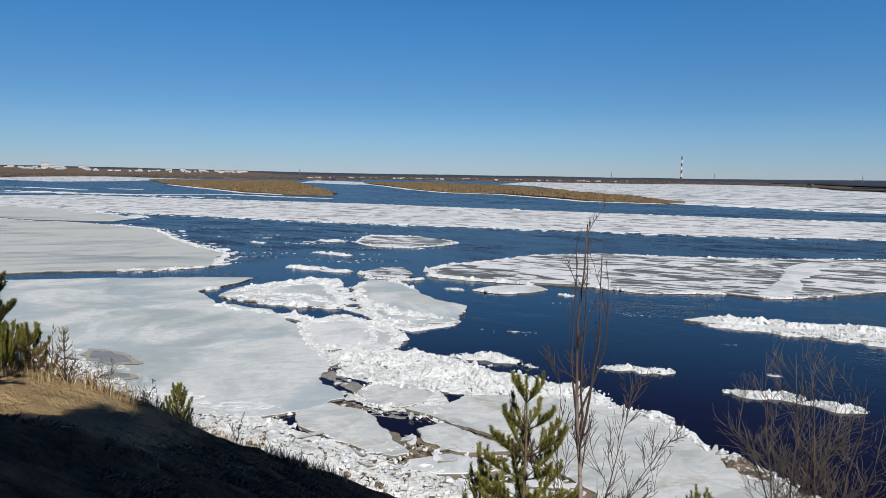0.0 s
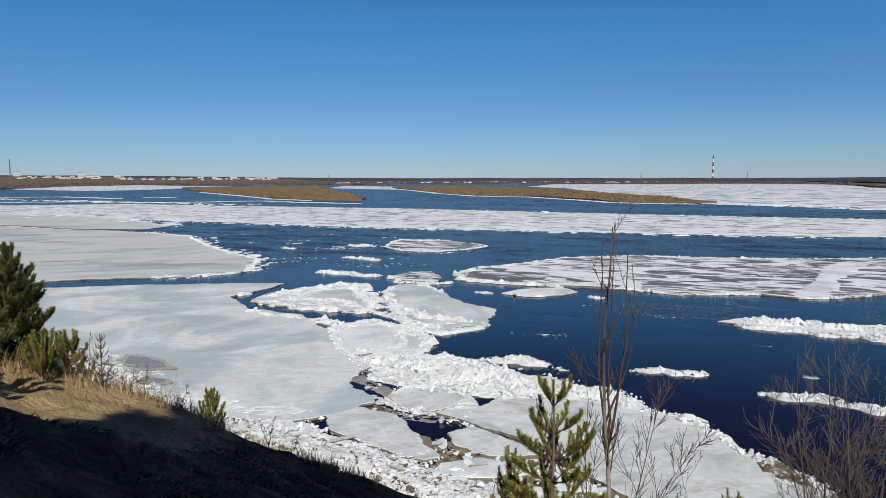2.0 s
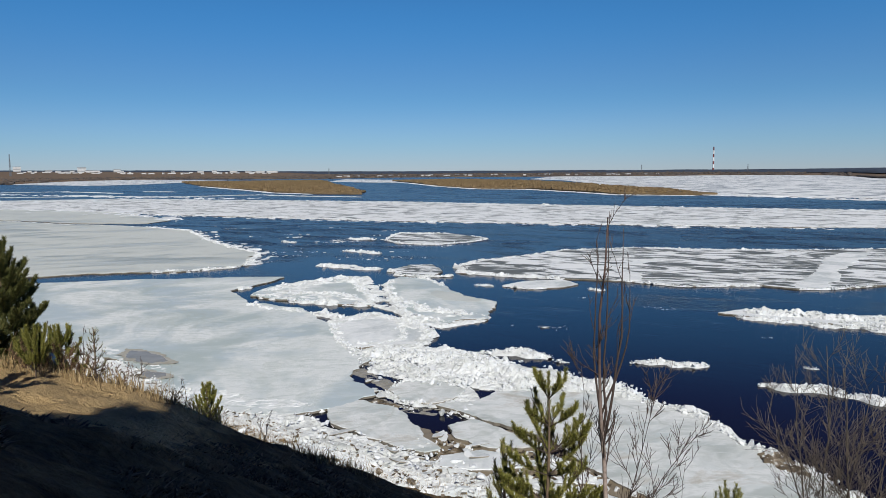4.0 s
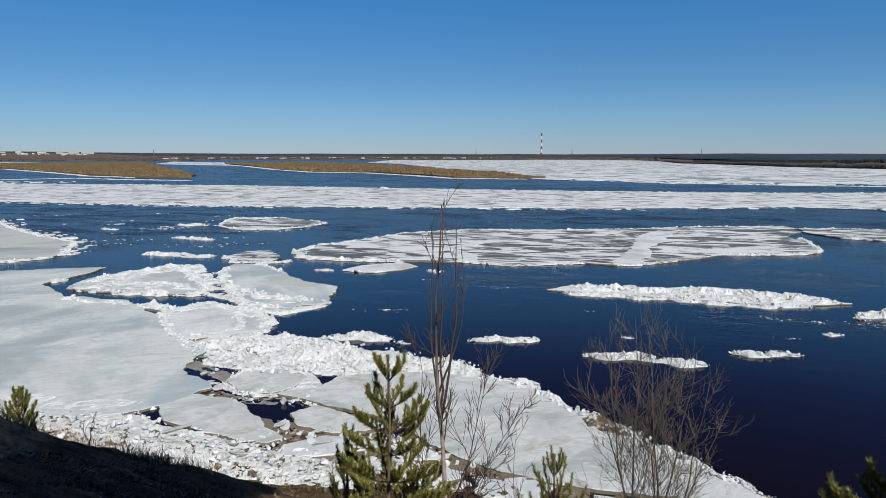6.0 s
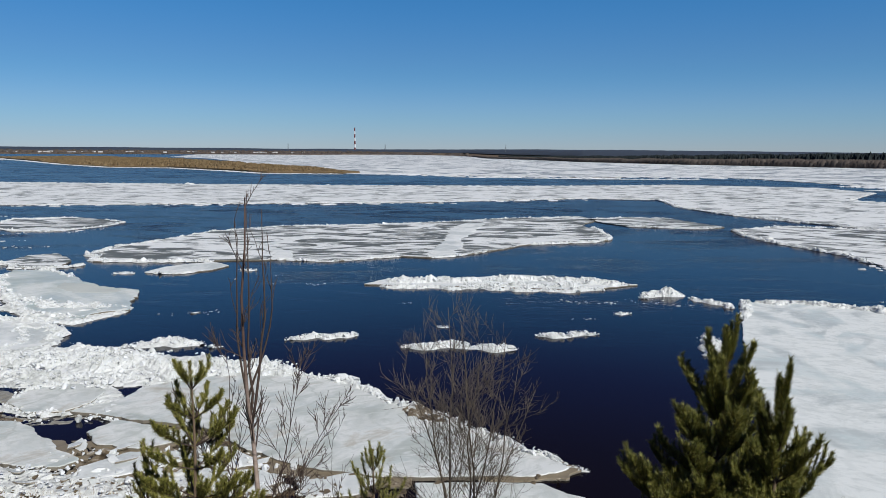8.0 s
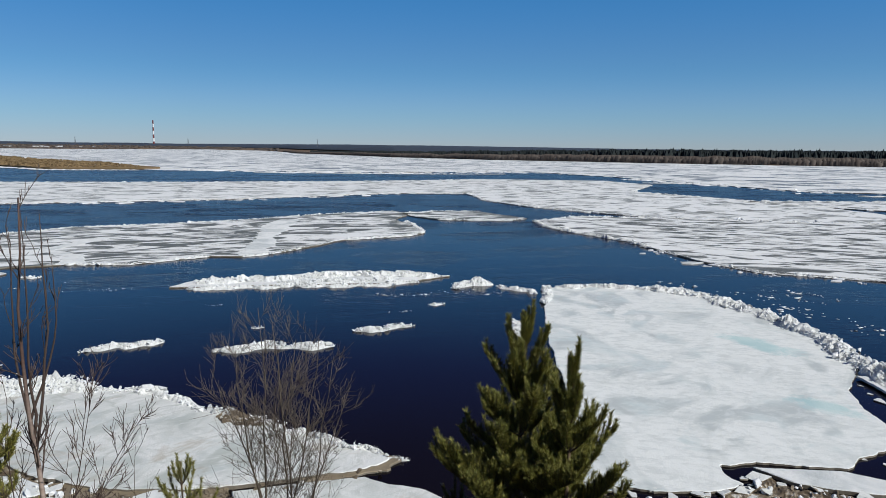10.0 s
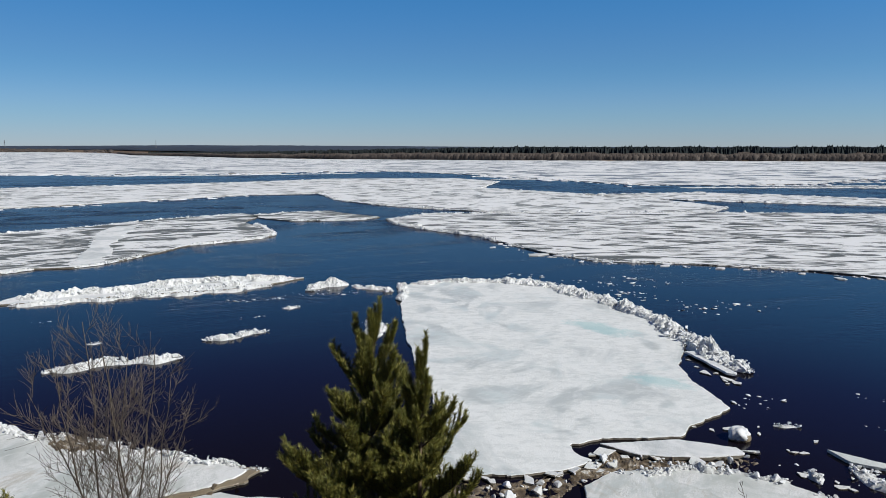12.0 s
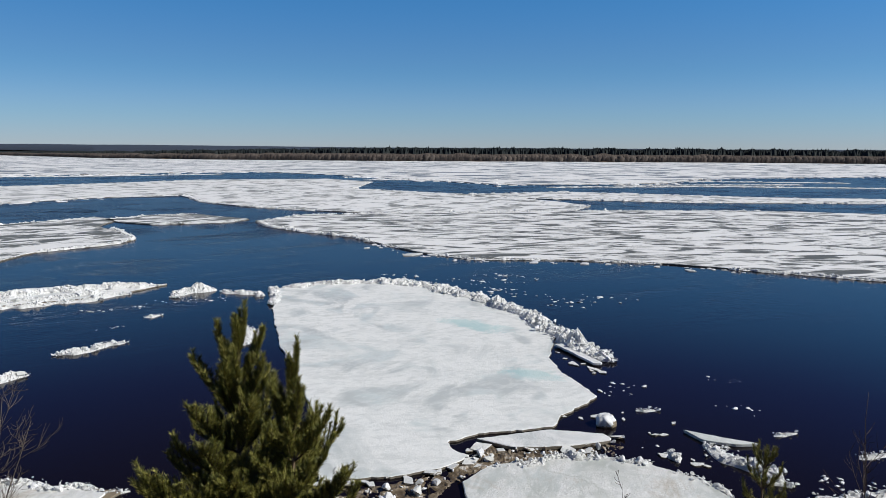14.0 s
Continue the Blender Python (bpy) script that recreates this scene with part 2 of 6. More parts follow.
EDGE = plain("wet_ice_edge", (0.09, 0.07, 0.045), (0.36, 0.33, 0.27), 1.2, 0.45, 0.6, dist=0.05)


def varied(name, stops, rough=0.7, spec=0.25):
    """Leaves, needles and stems that differ from one to the next."""
    n = Nodes(name, rough, spec)
    return n.done(n.ramp(n.island(), stops))


MARSH = plain("brown_marsh_land", (0.11, 0.075, 0.05), (0.20, 0.14, 0.085), 0.012, 0.95, 0.2)
# the blue cast of distance haze is put into this base colour
FOREST = plain("haze_blue_forest", (0.030, 0.041, 0.062), (0.056, 0.069, 0.092), 0.02, 0.95, 0.3)
REED = varied("dry_reeds", [(0.0, (0.135, 0.092, 0.045)), (0.5, (0.20, 0.138, 0.068)), (1.0, (0.28, 0.20, 0.105))], 0.9)
REEDBED = plain("reed_bed", (0.14, 0.098, 0.05), (0.25, 0.175, 0.09), 0.15, 0.95, 0.6, dist=0.4)
SHRUB = varied("bare_willow_scrub", [(0.0, (0.070, 0.056, 0.048)), (0.5, (0.088, 0.072, 0.061)), (1.0, (0.108, 0.09, 0.076))], 0.95)
CONIFER = varied("far_spruce", [(0.0, (0.012, 0.018, 0.020)), (1.0, (0.035, 0.042, 0.040))], 0.95)
NEEDLE = varied("pine_needles", [(0.0, (0.05, 0.062, 0.015)), (0.45, (0.18, 0.185, 0.04)), (0.85, (0.33, 0.305, 0.07)), (1.0, (0.42, 0.36, 0.10))], 0.55, 0.35)
# darker needles: crest pine's own tone, and shade painted onto the low pine
DNEEDLE = varied("dark_and_shaded_needles", [(0.0, (0.030, 0.040, 0.012)), (0.45, (0.085, 0.092, 0.024)), (0.85, (0.16, 0.15, 0.042)), (1.0, (0.24, 0.20, 0.07))], 0.6, 0.3)
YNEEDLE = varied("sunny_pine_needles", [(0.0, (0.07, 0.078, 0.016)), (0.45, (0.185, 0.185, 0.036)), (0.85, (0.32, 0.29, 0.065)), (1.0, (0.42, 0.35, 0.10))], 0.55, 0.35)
PINEBARK = plain("pine_bark", (0.10, 0.07, 0.045), (0.24, 0.17, 0.11), 18, 0.9, 0.8, (1, 1, 0.3))
TWIGBARK = plain("twig_bark", (0.045, 0.03, 0.024), (0.10, 0.07, 0.055), 20, 0.7, 0.3)
WILLOW = plain("willow_bark", (0.055, 0.043, 0.032), (0.145, 0.115, 0.083), 20, 0.7, 0.3)


def birch_material():
    """Pale papery bark low down, dark red-brown on the thin upper stem."""
    n = Nodes("birch_bark", 0.65, 0.3)
    g = n.noise(9, 5, 0.6, n.mapped((0.6, 0.6, 2.4)))
    height = n.t.nodes.new("ShaderNodeSeparateXYZ")
    n.link(n.co, height.inputs[0])
    part_way = n.t.nodes.new("ShaderNodeMath")
    part_way.operation = "MULTIPLY"
    part_way.inputs[1].default_value = 0.2
    n.link(height.outputs[2], part_way.inputs[0])
    young = n.ramp(part_way.outputs[0], [(0.40, 0.0), (0.60, 1.0)])
    return n.done(n.mix(young, n.mix(g, (0.16, 0.10, 0.075), (0.54, 0.45, 0.38)), n.mix(g, (0.06, 0.035, 0.028), (0.14, 0.085, 0.065))), g, 0.4, 0.02)


BIRCHBARK = birch_material()
GRASS = varied("dry_grass", [(0.0, (0.20, 0.135, 0.065)), (0.6, (0.38, 0.27, 0.13)), (1.0, (0.52, 0.40, 0.22))], 0.9)
LITTER = varied("dead_turf", [(0.0, (0.06, 0.042, 0.024)), (0.6, (0.18, 0.125, 0.07)), (1.0, (0.40, 0.29, 0.17))], 0.95)
PANEL = plain("pale_panel_wall", (0.48, 0.47, 0.45), (0.64, 0.63, 0.60), 0.05, 0.8, 0.1)
ROOF = plain("grey_felt_roof", (0.16, 0.16, 0.16), (0.25, 0.25, 0.25), 0.2, 0.9, 0.1)
DARKGLASS = plain("window_band", (0.05, 0.06, 0.08), (0.10, 0.11, 0.13), 0.2, 0.2, 0.0)
TAN = plain("wet_tan_ice", (0.12, 0.092, 0.055), (0.34, 0.28, 0.19), 1.6, 0.4, 0.5, dist=0.05)
REDPAINT = plain("red_chimney_paint", (0.15, 0.045, 0.045), (0.21, 0.07, 0.065), 0.2, 0.7, 0.1)
WHITEPAINT = plain("white_chimney_paint", (0.68, 0.68, 0.66), (0.78, 0.78, 0.76), 0.2, 0.7, 0.1)
STEEL = plain("mast_steel", (0.10, 0.11, 0.12), (0.18, 0.19, 0.20), 0.5, 0.5, 0.1)


# ---- building helpers ----
def thing(name, at, label, category, group="", kind=""):
    e = new(name)
    e.empty_display_size = 0.2
    e.location = at
    return tagged(e, label, category, group, kind)


def mesh_object(name, verts, faces, material, parent=None, label="", smooth=False, kind="", at=(0, 0, 0)):
    """Links vertices given in the world as one mesh, laid under its parent."""
    me = bpy.data.meshes.new(name)
    v = np.asarray(verts, float)
    base = np.array(parent.location if parent and not parent.parent else (parent.parent.location + parent.location if parent else at))
    me.from_pydata((v - base).tolist(), [], faces)
    me.materials.append(material)
    if smooth:
        me.polygons.foreach_set("use_smooth", [True] * len(me.polygons))
    ob = new(name, me)
    if parent:
        ob.parent = parent
    else:
        ob.location = at
    return tagged(ob, label, kind=kind)


def part(name, bm, material, parent, label="", kind="", smooth=False):
    """Links a bmesh, built in the world, as one mesh under a thing."""
    bm.verts.index_update()
    ob = mesh_object(name, [tuple(v.co) for v in bm.verts], [[v.index for v in f.verts] for f in bm.faces], material, parent, label, smooth, kind)
    bm.free()
    return ob


def sample_line(line, step):
    """Points every step metres along a polyline."""
    p = np.array(line, float)
    d = np.r_[0, np.cumsum(np.hypot(*np.diff(p, axis=0).T))]
    s = np.linspace(0, d[-1], max(2, int(d[-1] / step) + 1))
    return np.stack([np.interp(s, d, p[:, 0]), np.interp(s, d, p[:, 1])], 1)


def ragged(points, step, amp, seed=0):
    """A closed outline cut into short steps, its edge broken at two scales."""
    p = sample_line(list(points) + [points[0]], step)[:-1]
    d = np.roll(p, -1, 0) - np.roll(p, 1, 0)
    nrm = np.stack([d[:, 1], -d[:, 0]], 1) / (np.hypot(*d.T)[:, None] + 1e-9)
    k = [noise.noise((x / (step * 6) + seed * 7.3, y / (step * 6), seed)) + 0.6 * noise.noise((x / (step * 1.5), y / (step * 1.5) + seed * 3.1, seed + 9)) for x, y in p]
    return p + nrm * (np.array(k) * amp)[:, None]


def inside(points, poly):
    """Which of the points lie in a closed outline."""
    x, y = np.asarray(points, float).T
    poly = np.asarray(poly, float)
    out = np.zeros(len(x), bool)
    for (ax, ay), (bx, by) in zip(poly, np.roll(poly, -1, 0)):
        if ay != by:
            out ^= ((ay > y) != (by > y)) & (x < (bx - ax) * (y - ay) / (by - ay) + ax)
    return out


def slab_mesh(outline, z0, z1, seed=0):
    """A plate of ice with a rounded rim, its upper face gently uneven."""
    n = len(outline)
    c = outline.mean(0)
    inward = c - outline
    inward /= np.hypot(*inward.T)[:, None] + 1e-9
    t = z1 - z0
    wave = np.array([0.25 * t * noise.noise((x * 0.3, y * 0.3, seed)) for x, y in outline])
    rings = [np.c_[outline + inward * t * 0.1, np.full(n, z0)], np.c_[outline, z0 + 0.88 * t + wave * 0.4], np.c_[outline + inward * t * 0.13, np.full(n, z1)]]
    verts = np.concatenate(rings)
    faces = []
    for r in range(2):
        for i in range(n):
            j = (i + 1) % n
            faces.append((r * n + i, r * n + j, r * n + n + j, r * n + n + i))
    faces.append(tuple(range(2 * n, 3 * n)))
    area = 0.5 * np.sum(outline[:, 0] * np.roll(outline[:, 1], -1) - np.roll(outline[:, 0], -1) * outline[:, 1])
    if area < 0:
        faces = [f[::-1] for f in faces]
    return verts, faces


def block_shapes(count, seed):
    """Broken lumps of ice: sharp-cornered hulls."""
    rnd = np.random.RandomState(seed)
    shapes = []
    for _ in range(count):
        bm = bmesh.new()
        for _ in range(13):
            q = rnd.normal(0, 1, 3)
            q /= np.abs(q).max() ** 0.6 * np.linalg.norm(q) ** 0.4
            bm.verts.new(q * rnd.uniform(0.40, 0.56))
        bmesh.ops.convex_hull(bm, input=list(bm.verts))
        bmesh.ops.delete(bm, geom=[q for q in bm.verts if not q.link_faces], context="VERTS")
        bm.verts.index_update()
        shapes.append((np.array([tuple(v.co) for v in bm.verts]), [[v.index for v in f.verts] for f in bm.faces]))
        bm.free()
    return shapes


LUMPS = block_shapes(14, 4)
LUMP_MESHES = []
for lump_v, lump_f in LUMPS:
    lump_me = bpy.data.meshes.new("ice_block")
    lump_me.from_pydata(lump_v.tolist(), [], lump_f)
    lump_me.materials.append(BLOCK)
    LUMP_MESHES.append(lump_me)


def jumble(x, y, size, seed):
    """Height of tumbled plates at a place, about -0.5 to 1: each cell tips its own way."""
    far, cells = noise.voronoi((x / size, y / size, seed * 3.7))
    c = cells[0]
    r1 = math.sin(c.x * 127.1 + c.y * 311.7) * 43758.5
    r2 = math.sin(c.x * 269.5 + c.y * 183.3) * 24634.6
    r3 = math.sin(c.x * 41.3 + c.y * 71.9) * 15731.7
    r1, r2, r3 = r1 - math.floor(r1), r2 - math.floor(r2), r3 - math.floor(r3)
    return r1 * 1.1 - 0.3 + (x / size - c.x) * (r2 - 0.5) * 1.3 + (y / size - c.y) * (r3 - 0.5) * 1.3


def crust(parent, poly, size, height, seed, z=0.0, res=0.22, label="jumbled plates of white ice", material=None):
    """Plates of ice pushed together inside an outline."""
    poly = np.array(poly, float)
    lo, hi = poly.min(0), poly.max(0)
    xs, ys = np.arange(lo[0], hi[0], res), np.arange(lo[1], hi[1], res)
    gx, gy = np.meshgrid(xs, ys, indexing="ij")
    p = np.stack([gx.ravel(), gy.ravel()], 1)
    ins = inside(p, poly)
    index = -np.ones(len(p), int)
    index[ins] = np.arange(ins.sum())
    verts = [(x + 0.1 * res * math.sin(y * 37), y, z + height * (0.42 * jumble(x, y, size, seed) + 0.2 * jumble(x, y, size * 0.4, seed + 3) + 0.5 * noise.noise((x * 0.35, y * 0.35, seed)))) for x, y in p[ins]]
    g = index.reshape(gx.shape)
    # the rim of the heap slopes down into the water or the plate under it
    held = np.pad(g >= 0, 1)
    inner = np.logical_and.reduce([held[i : i + gx.shape[0], j : j + gx.shape[1]] for i in range(3) for j in range(3)])
    verts = [(x, y, h if keep else min(h, -0.04)) for (x, y, h), keep in zip(verts, inner.ravel()[ins])]
    q = np.stack([g[:-1, :-1], g[1:, :-1], g[1:, 1:], g[:-1, 1:]], -1).reshape(-1, 4)
    q = q[(q >= 0).all(1)]
    return mesh_object("crust", verts, q.tolist(), material or RUBBLE2, parent, label)


def lump_turn(rnd, tilt=0.5):
    return np.array((Matrix.Rotation(rnd.uniform(0, 6.28), 3, "Z") @ Matrix.Rotation(rnd.normal(0, tilt), 3, "X") @ Matrix.Rotation(rnd.normal(0, tilt), 3, "Y")))


def lumps_joined(name, places, parent, rnd, label="", material=None, flat=0.6):
    """Many small lumps, one mesh. places: x, y, z, size."""
    vs, fs, base = [], [], 0
    for x, y, z, size in places:
        v, f = LUMPS[rnd.randint(len(LUMPS))]
        sc = size * np.array((rnd.uniform(0.7, 1.4), rnd.uniform(0.6, 1.1), rnd.uniform(0.35, 0.9) * flat / 0.6))
        vs.append((v * sc) @ lump_turn(rnd, 0.5 if flat > 0.25 else 0.10).T + (x, y, z))
        fs += [[i + base for i in q] for q in f]
        base += len(v)
    if vs:
        return mesh_object(name, np.concatenate(vs), fs, material or RUBBLE, parent, label, smooth=material is None, kind="stuff")


def lumps_single(places, parent, rnd):
    """Larger lumps, each its own piece."""
    for x, y, z, size in places:
        ob = new("ice_block", LUMP_MESHES[rnd.randint(len(LUMP_MESHES))])
        ob.parent = parent
        sc = size * np.array((rnd.uniform(0.8, 1.4), rnd.uniform(0.7, 1.1), rnd.uniform(0.5, 0.95)))
        loc = Vector((x, y, z)) - parent.location
        ob.matrix_basis = Matrix.LocRotScale(loc, Euler((rnd.normal(0, 0.4), rnd.normal(0, 0.4), rnd.uniform(0, 6.3))), Vector(sc))


def ridge(parent, line, width, height, size, seed, z=0.15, single=0, cover=0.75, label="heaped white ice rubble", far=False):
    """A pressure ridge: a lumpy core under tumbled blocks."""
    rnd = np.random.RandomState(seed)
    step = max(size * 0.4, 0.12)
    c = sample_line(line, step)
    d = np.gradient(c, axis=0)
    nrm = np.stack([-d[:, 1], d[:, 0]], 1) / (np.hypot(*d.T)[:, None] + 1e-9)
    k = int(np.clip(width / step, 5, 15))
    offs = np.linspace(-1, 1, k)
    along = np.arange(len(c))
    c = c + nrm * np.array([[0.45 * width * noise.noise((i * step / (width * 1.6), seed, 3)) + 0.25 * width * noise.noise((i * step / (width * 0.6), seed, 13))] for i in along])
    swell = np.array([0.75 + 0.9 * noise.noise((i * step / (height * 3 + 1), seed, 0)) for i in along]).clip(0.25, 1.5)
    ends = np.minimum(1, np.minimum(along, along[::-1]) * step / (width * 0.8) + 0.25)
    edge = np.array([0.75 + 0.5 * noise.noise((i * step / width * 1.3, seed, 6)) for i in along])
    verts, faces = [], []
    for i in along:
        for o in offs:
            x, y = c[i] + nrm[i] * o * width * 0.5 * (0.55 + 0.3 * swell[i]) * ends[i] * edge[i] * 1.3
            m = max(0.0, 1 - o * o) ** 0.7
            verts.append((x, y, z - 0.1 + swell[i] * ends[i] * m * height * (0.55 + 0.6 * jumble(x, y, size * 1.5, seed) + 0.25 * jumble(x, y, size * 0.6, seed))))
    faces = [(i * k + j, i * k + j + 1, (i + 1) * k + j + 1, (i + 1) * k + j) for i in along[:-1] for j in range(k - 1)]
    mesh_object("ridge_core", verts, faces, RUBBLE2, parent, "packed crushed ice")
    if far:
        return
    count = int(len(c) * step * width * cover * 0.62 / (size * size * 0.5))
    big, small = [], []
    for _ in range(count):
        i = rnd.randint(len(c))
        o = rnd.normal(0, 0.42)
        if abs(o) > 1.15:
            continue
        x, y = c[i] + nrm[i] * o * width * 0.5 * ends[i] + rnd.normal(0, size * 0.3, 2)
        h = height * 0.85 * swell[i] * ends[i] * max(0, 1 - o * o) ** 0.8
        s = size * 0.72 * rnd.lognormal(-0.55, 0.55)
        (big if s > size * 0.72 and len(big) < single else small).append((x, y, z + h * rnd.uniform(0.5, 0.88), s))
    lumps_joined("rubble", small, parent, rnd, label)
    lumps_single(big, parent, rnd)


def brash(parent, poly, size, seed, density=0.7, z=0.05, single=0, material=None, label="loose brash ice"):
    """Loose lumps strewn inside an outline."""
    rnd = np.random.RandomState(seed)
    poly = np.array(poly, float)
    lo, hi = poly.min(0), poly.max(0)
    n = int((hi - lo).prod() * density / (size * size))
    p = lo + rnd.rand(n, 2) * (hi - lo)
    p = p[inside(p, poly)]
    big, small = [], []
    for x, y in p:
        if noise.noise((x / (size * 9), y / (size * 9), seed)) < -0.18:
            continue
        s = size * rnd.lognormal(-0.2, 0.45)
        (big if s > size * 1.1 and len(big) < single else small).append((x, y, z + 0.12 * s + rnd.uniform(0, 0.12), s))
    lumps_joined("brash", small, parent, rnd, label, material, 0.3)
    lumps_single(big, parent, rnd)


def floe(points, top, material, label, step=1.0, amp=0.4, seed=1, group="ice floes on the river", category="ice floe", bottom=-0.15, name="ice_floe"):
    top = top * 0.62
    pts = np.array(points, float)
    e = thing(name, (*pts.mean(0).round(2), 0), label, category, group)
    v, f = slab_mesh(ragged(pts, step, amp, seed), bottom, top, seed=seed)
    ob = mesh_object("slab", v, f, material, e)
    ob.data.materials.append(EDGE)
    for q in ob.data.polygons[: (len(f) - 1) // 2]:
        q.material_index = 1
    return e


# ---- the bank, the river and the far land ----
SHORE = [(-420, 90), (-160, 60), (-90, 52), (-66, 50), (-52, 46), (-43, 42), (-33, 39.5), (-28, 38.5), (-22, 37.5), (-16, 35.5), (-8, 35), (-2, 34), (3, 33),
         (8, 30), (14, 26), (20, 21), (26, 14), (31, 7), (36, 0), (60, -40), (150, -200), (260, -420)]
SHORE_XY = sample_line(SHORE, 1.0)


def bank_height(x, y):
    """The height of the bank over the river, for arrays of places."""
    x, y = np.asarray(x, float), np.asarray(y, float)
    sx, sy = np.array(SHORE, float).T
    far = np.empty(x.shape)
    for k in np.ndindex(x.shape[:1]):
        far[k] = np.sqrt(((x[k][..., None] - SHORE_XY[:, 0]) ** 2 + (y[k][..., None] - SHORE_XY[:, 1]) ** 2).min(-1))
    far = np.where(y < np.interp(x, sx, sy), far, -far)
    s, u = 0.5 * x + 0.866 * y, -0.65 * x + 0.76 * y
    top = 16.3 - 0.6 * np.maximum(s, 0) + 0.03 * np.maximum(-s, 0).clip(0, 60) - 0.38 * ((2.7 - s) / 1.6).clip(0, 1) * ((-x - 5.2) / 1.6).clip(0, 1)
    slope = top - 0.8 * np.maximum(0, u - np.interp(x, (-9.5, -7, -5.5, -4), (10.7, 11.0, 12.0, 12.6)) - 0.3 * np.sin(x * 0.6))
    foot = np.where(far < 6, 0.06 + 0.1 * far, 0.66 + 0.42 * (far - 6))
    cone = 0.06 + 0.95 * far
    z = np.minimum(np.maximum(slope, foot), np.maximum(cone, 0.1 * far))
    return np.where(far < 0, np.maximum(-2.5, 0.22 * far), z)


def ground_z(x, y):
    return float(bank_height(np.array([[x]]), np.array([[y]]))[0, 0])


def build_bank():
    def axis(a, b, fa, fb, fine, mid, lo, hi):
        return np.unique(np.round(np.r_[np.arange(a, lo, 30), np.arange(lo, fa, mid), np.arange(fa, fb, fine), np.arange(fb, hi, mid), np.arange(hi, b, 30)], 3))

    xs, ys = axis(-420, 300, -13, 1.5, 0.13, 0.9, -75, 60), axis(-420, 110, 0.5, 13, 0.13, 0.9, -20, 62)
    gx, gy = np.meshgrid(xs, ys, indexing="ij")
    gz = bank_height(gx, gy)
    bump = np.array([noise.noise((a * 0.45, b * 0.45, 2)) * 0.07 + noise.noise((a * 1.5, b * 1.5, 5)) * 0.10 + noise.noise((a * 3.6, b * 3.6, 8)) * 0.08 for a, b in zip(gx.ravel(), gy.ravel())]).reshape(gx.shape)
    near = (np.hypot(gx, gy) - 1.0).clip(0, 1)
    gz = gz + np.where(gz > 0.05, bump * near, 0)
    nx, ny = gx.shape
    idx = np.arange(nx * ny).reshape(nx, ny)
    faces = np.stack([idx[:-1, :-1], idx[1:, :-1], idx[1:, 1:], idx[:-1, 1:]], -1).reshape(-1, 4)
    keep = gz.ravel()[faces].max(1) > -2.4
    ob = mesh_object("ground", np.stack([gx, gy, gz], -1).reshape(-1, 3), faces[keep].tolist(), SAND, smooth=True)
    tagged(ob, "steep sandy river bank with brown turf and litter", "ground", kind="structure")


build_bank()


def build_water():
    ring = [(4950 * math.cos(a), 4950 * math.sin(a), 0) for a in np.linspace(0, 2 * math.pi, 96, endpoint=False)]
    ob = mesh_object("water", ring, [tuple(range(96))], WATER)
    tagged(ob, "dark blue rippled open river water", "water", kind="structure")


build_water()

# turn to the left of +y, distance of the far waterline, height angle of the skyline
FAR_SHORE = [(180, 1500, 0.3), (100, 1400, 0.3), (60, 1500, 0.30), (52, 1620, 0.34), (48, 2250, 0.33), (44, 2640, 0.30), (36, 2300, 0.20), (30, 2300, 0.14), (24, 2600, 0.10), (10, 2500, 0.09),
             (3.7, 2450, 0.06), (-3, 2800, 0.06), (-8.5, 2300, 0.08), (-10.5, 1600, 0.10), (-18, 1170, 0.12), (-26, 1010, 0.08), (-38, 930, 0.0), (-48, 930, 0.0), (-58, 960, 0.0), (-76, 1050, 0.0), (-110, 1300, 0.12), (-180, 1500, 0.3)]


def far_shore(turn):
    a, r, h = np.array(FAR_SHORE[::-1], float).T
    return np.interp(turn, a, r), np.interp(turn, a, h)


def polar(turn, r, z=0.0):
    return (-math.sin(radians(turn)) * r, math.cos(radians(turn)) * r, z)


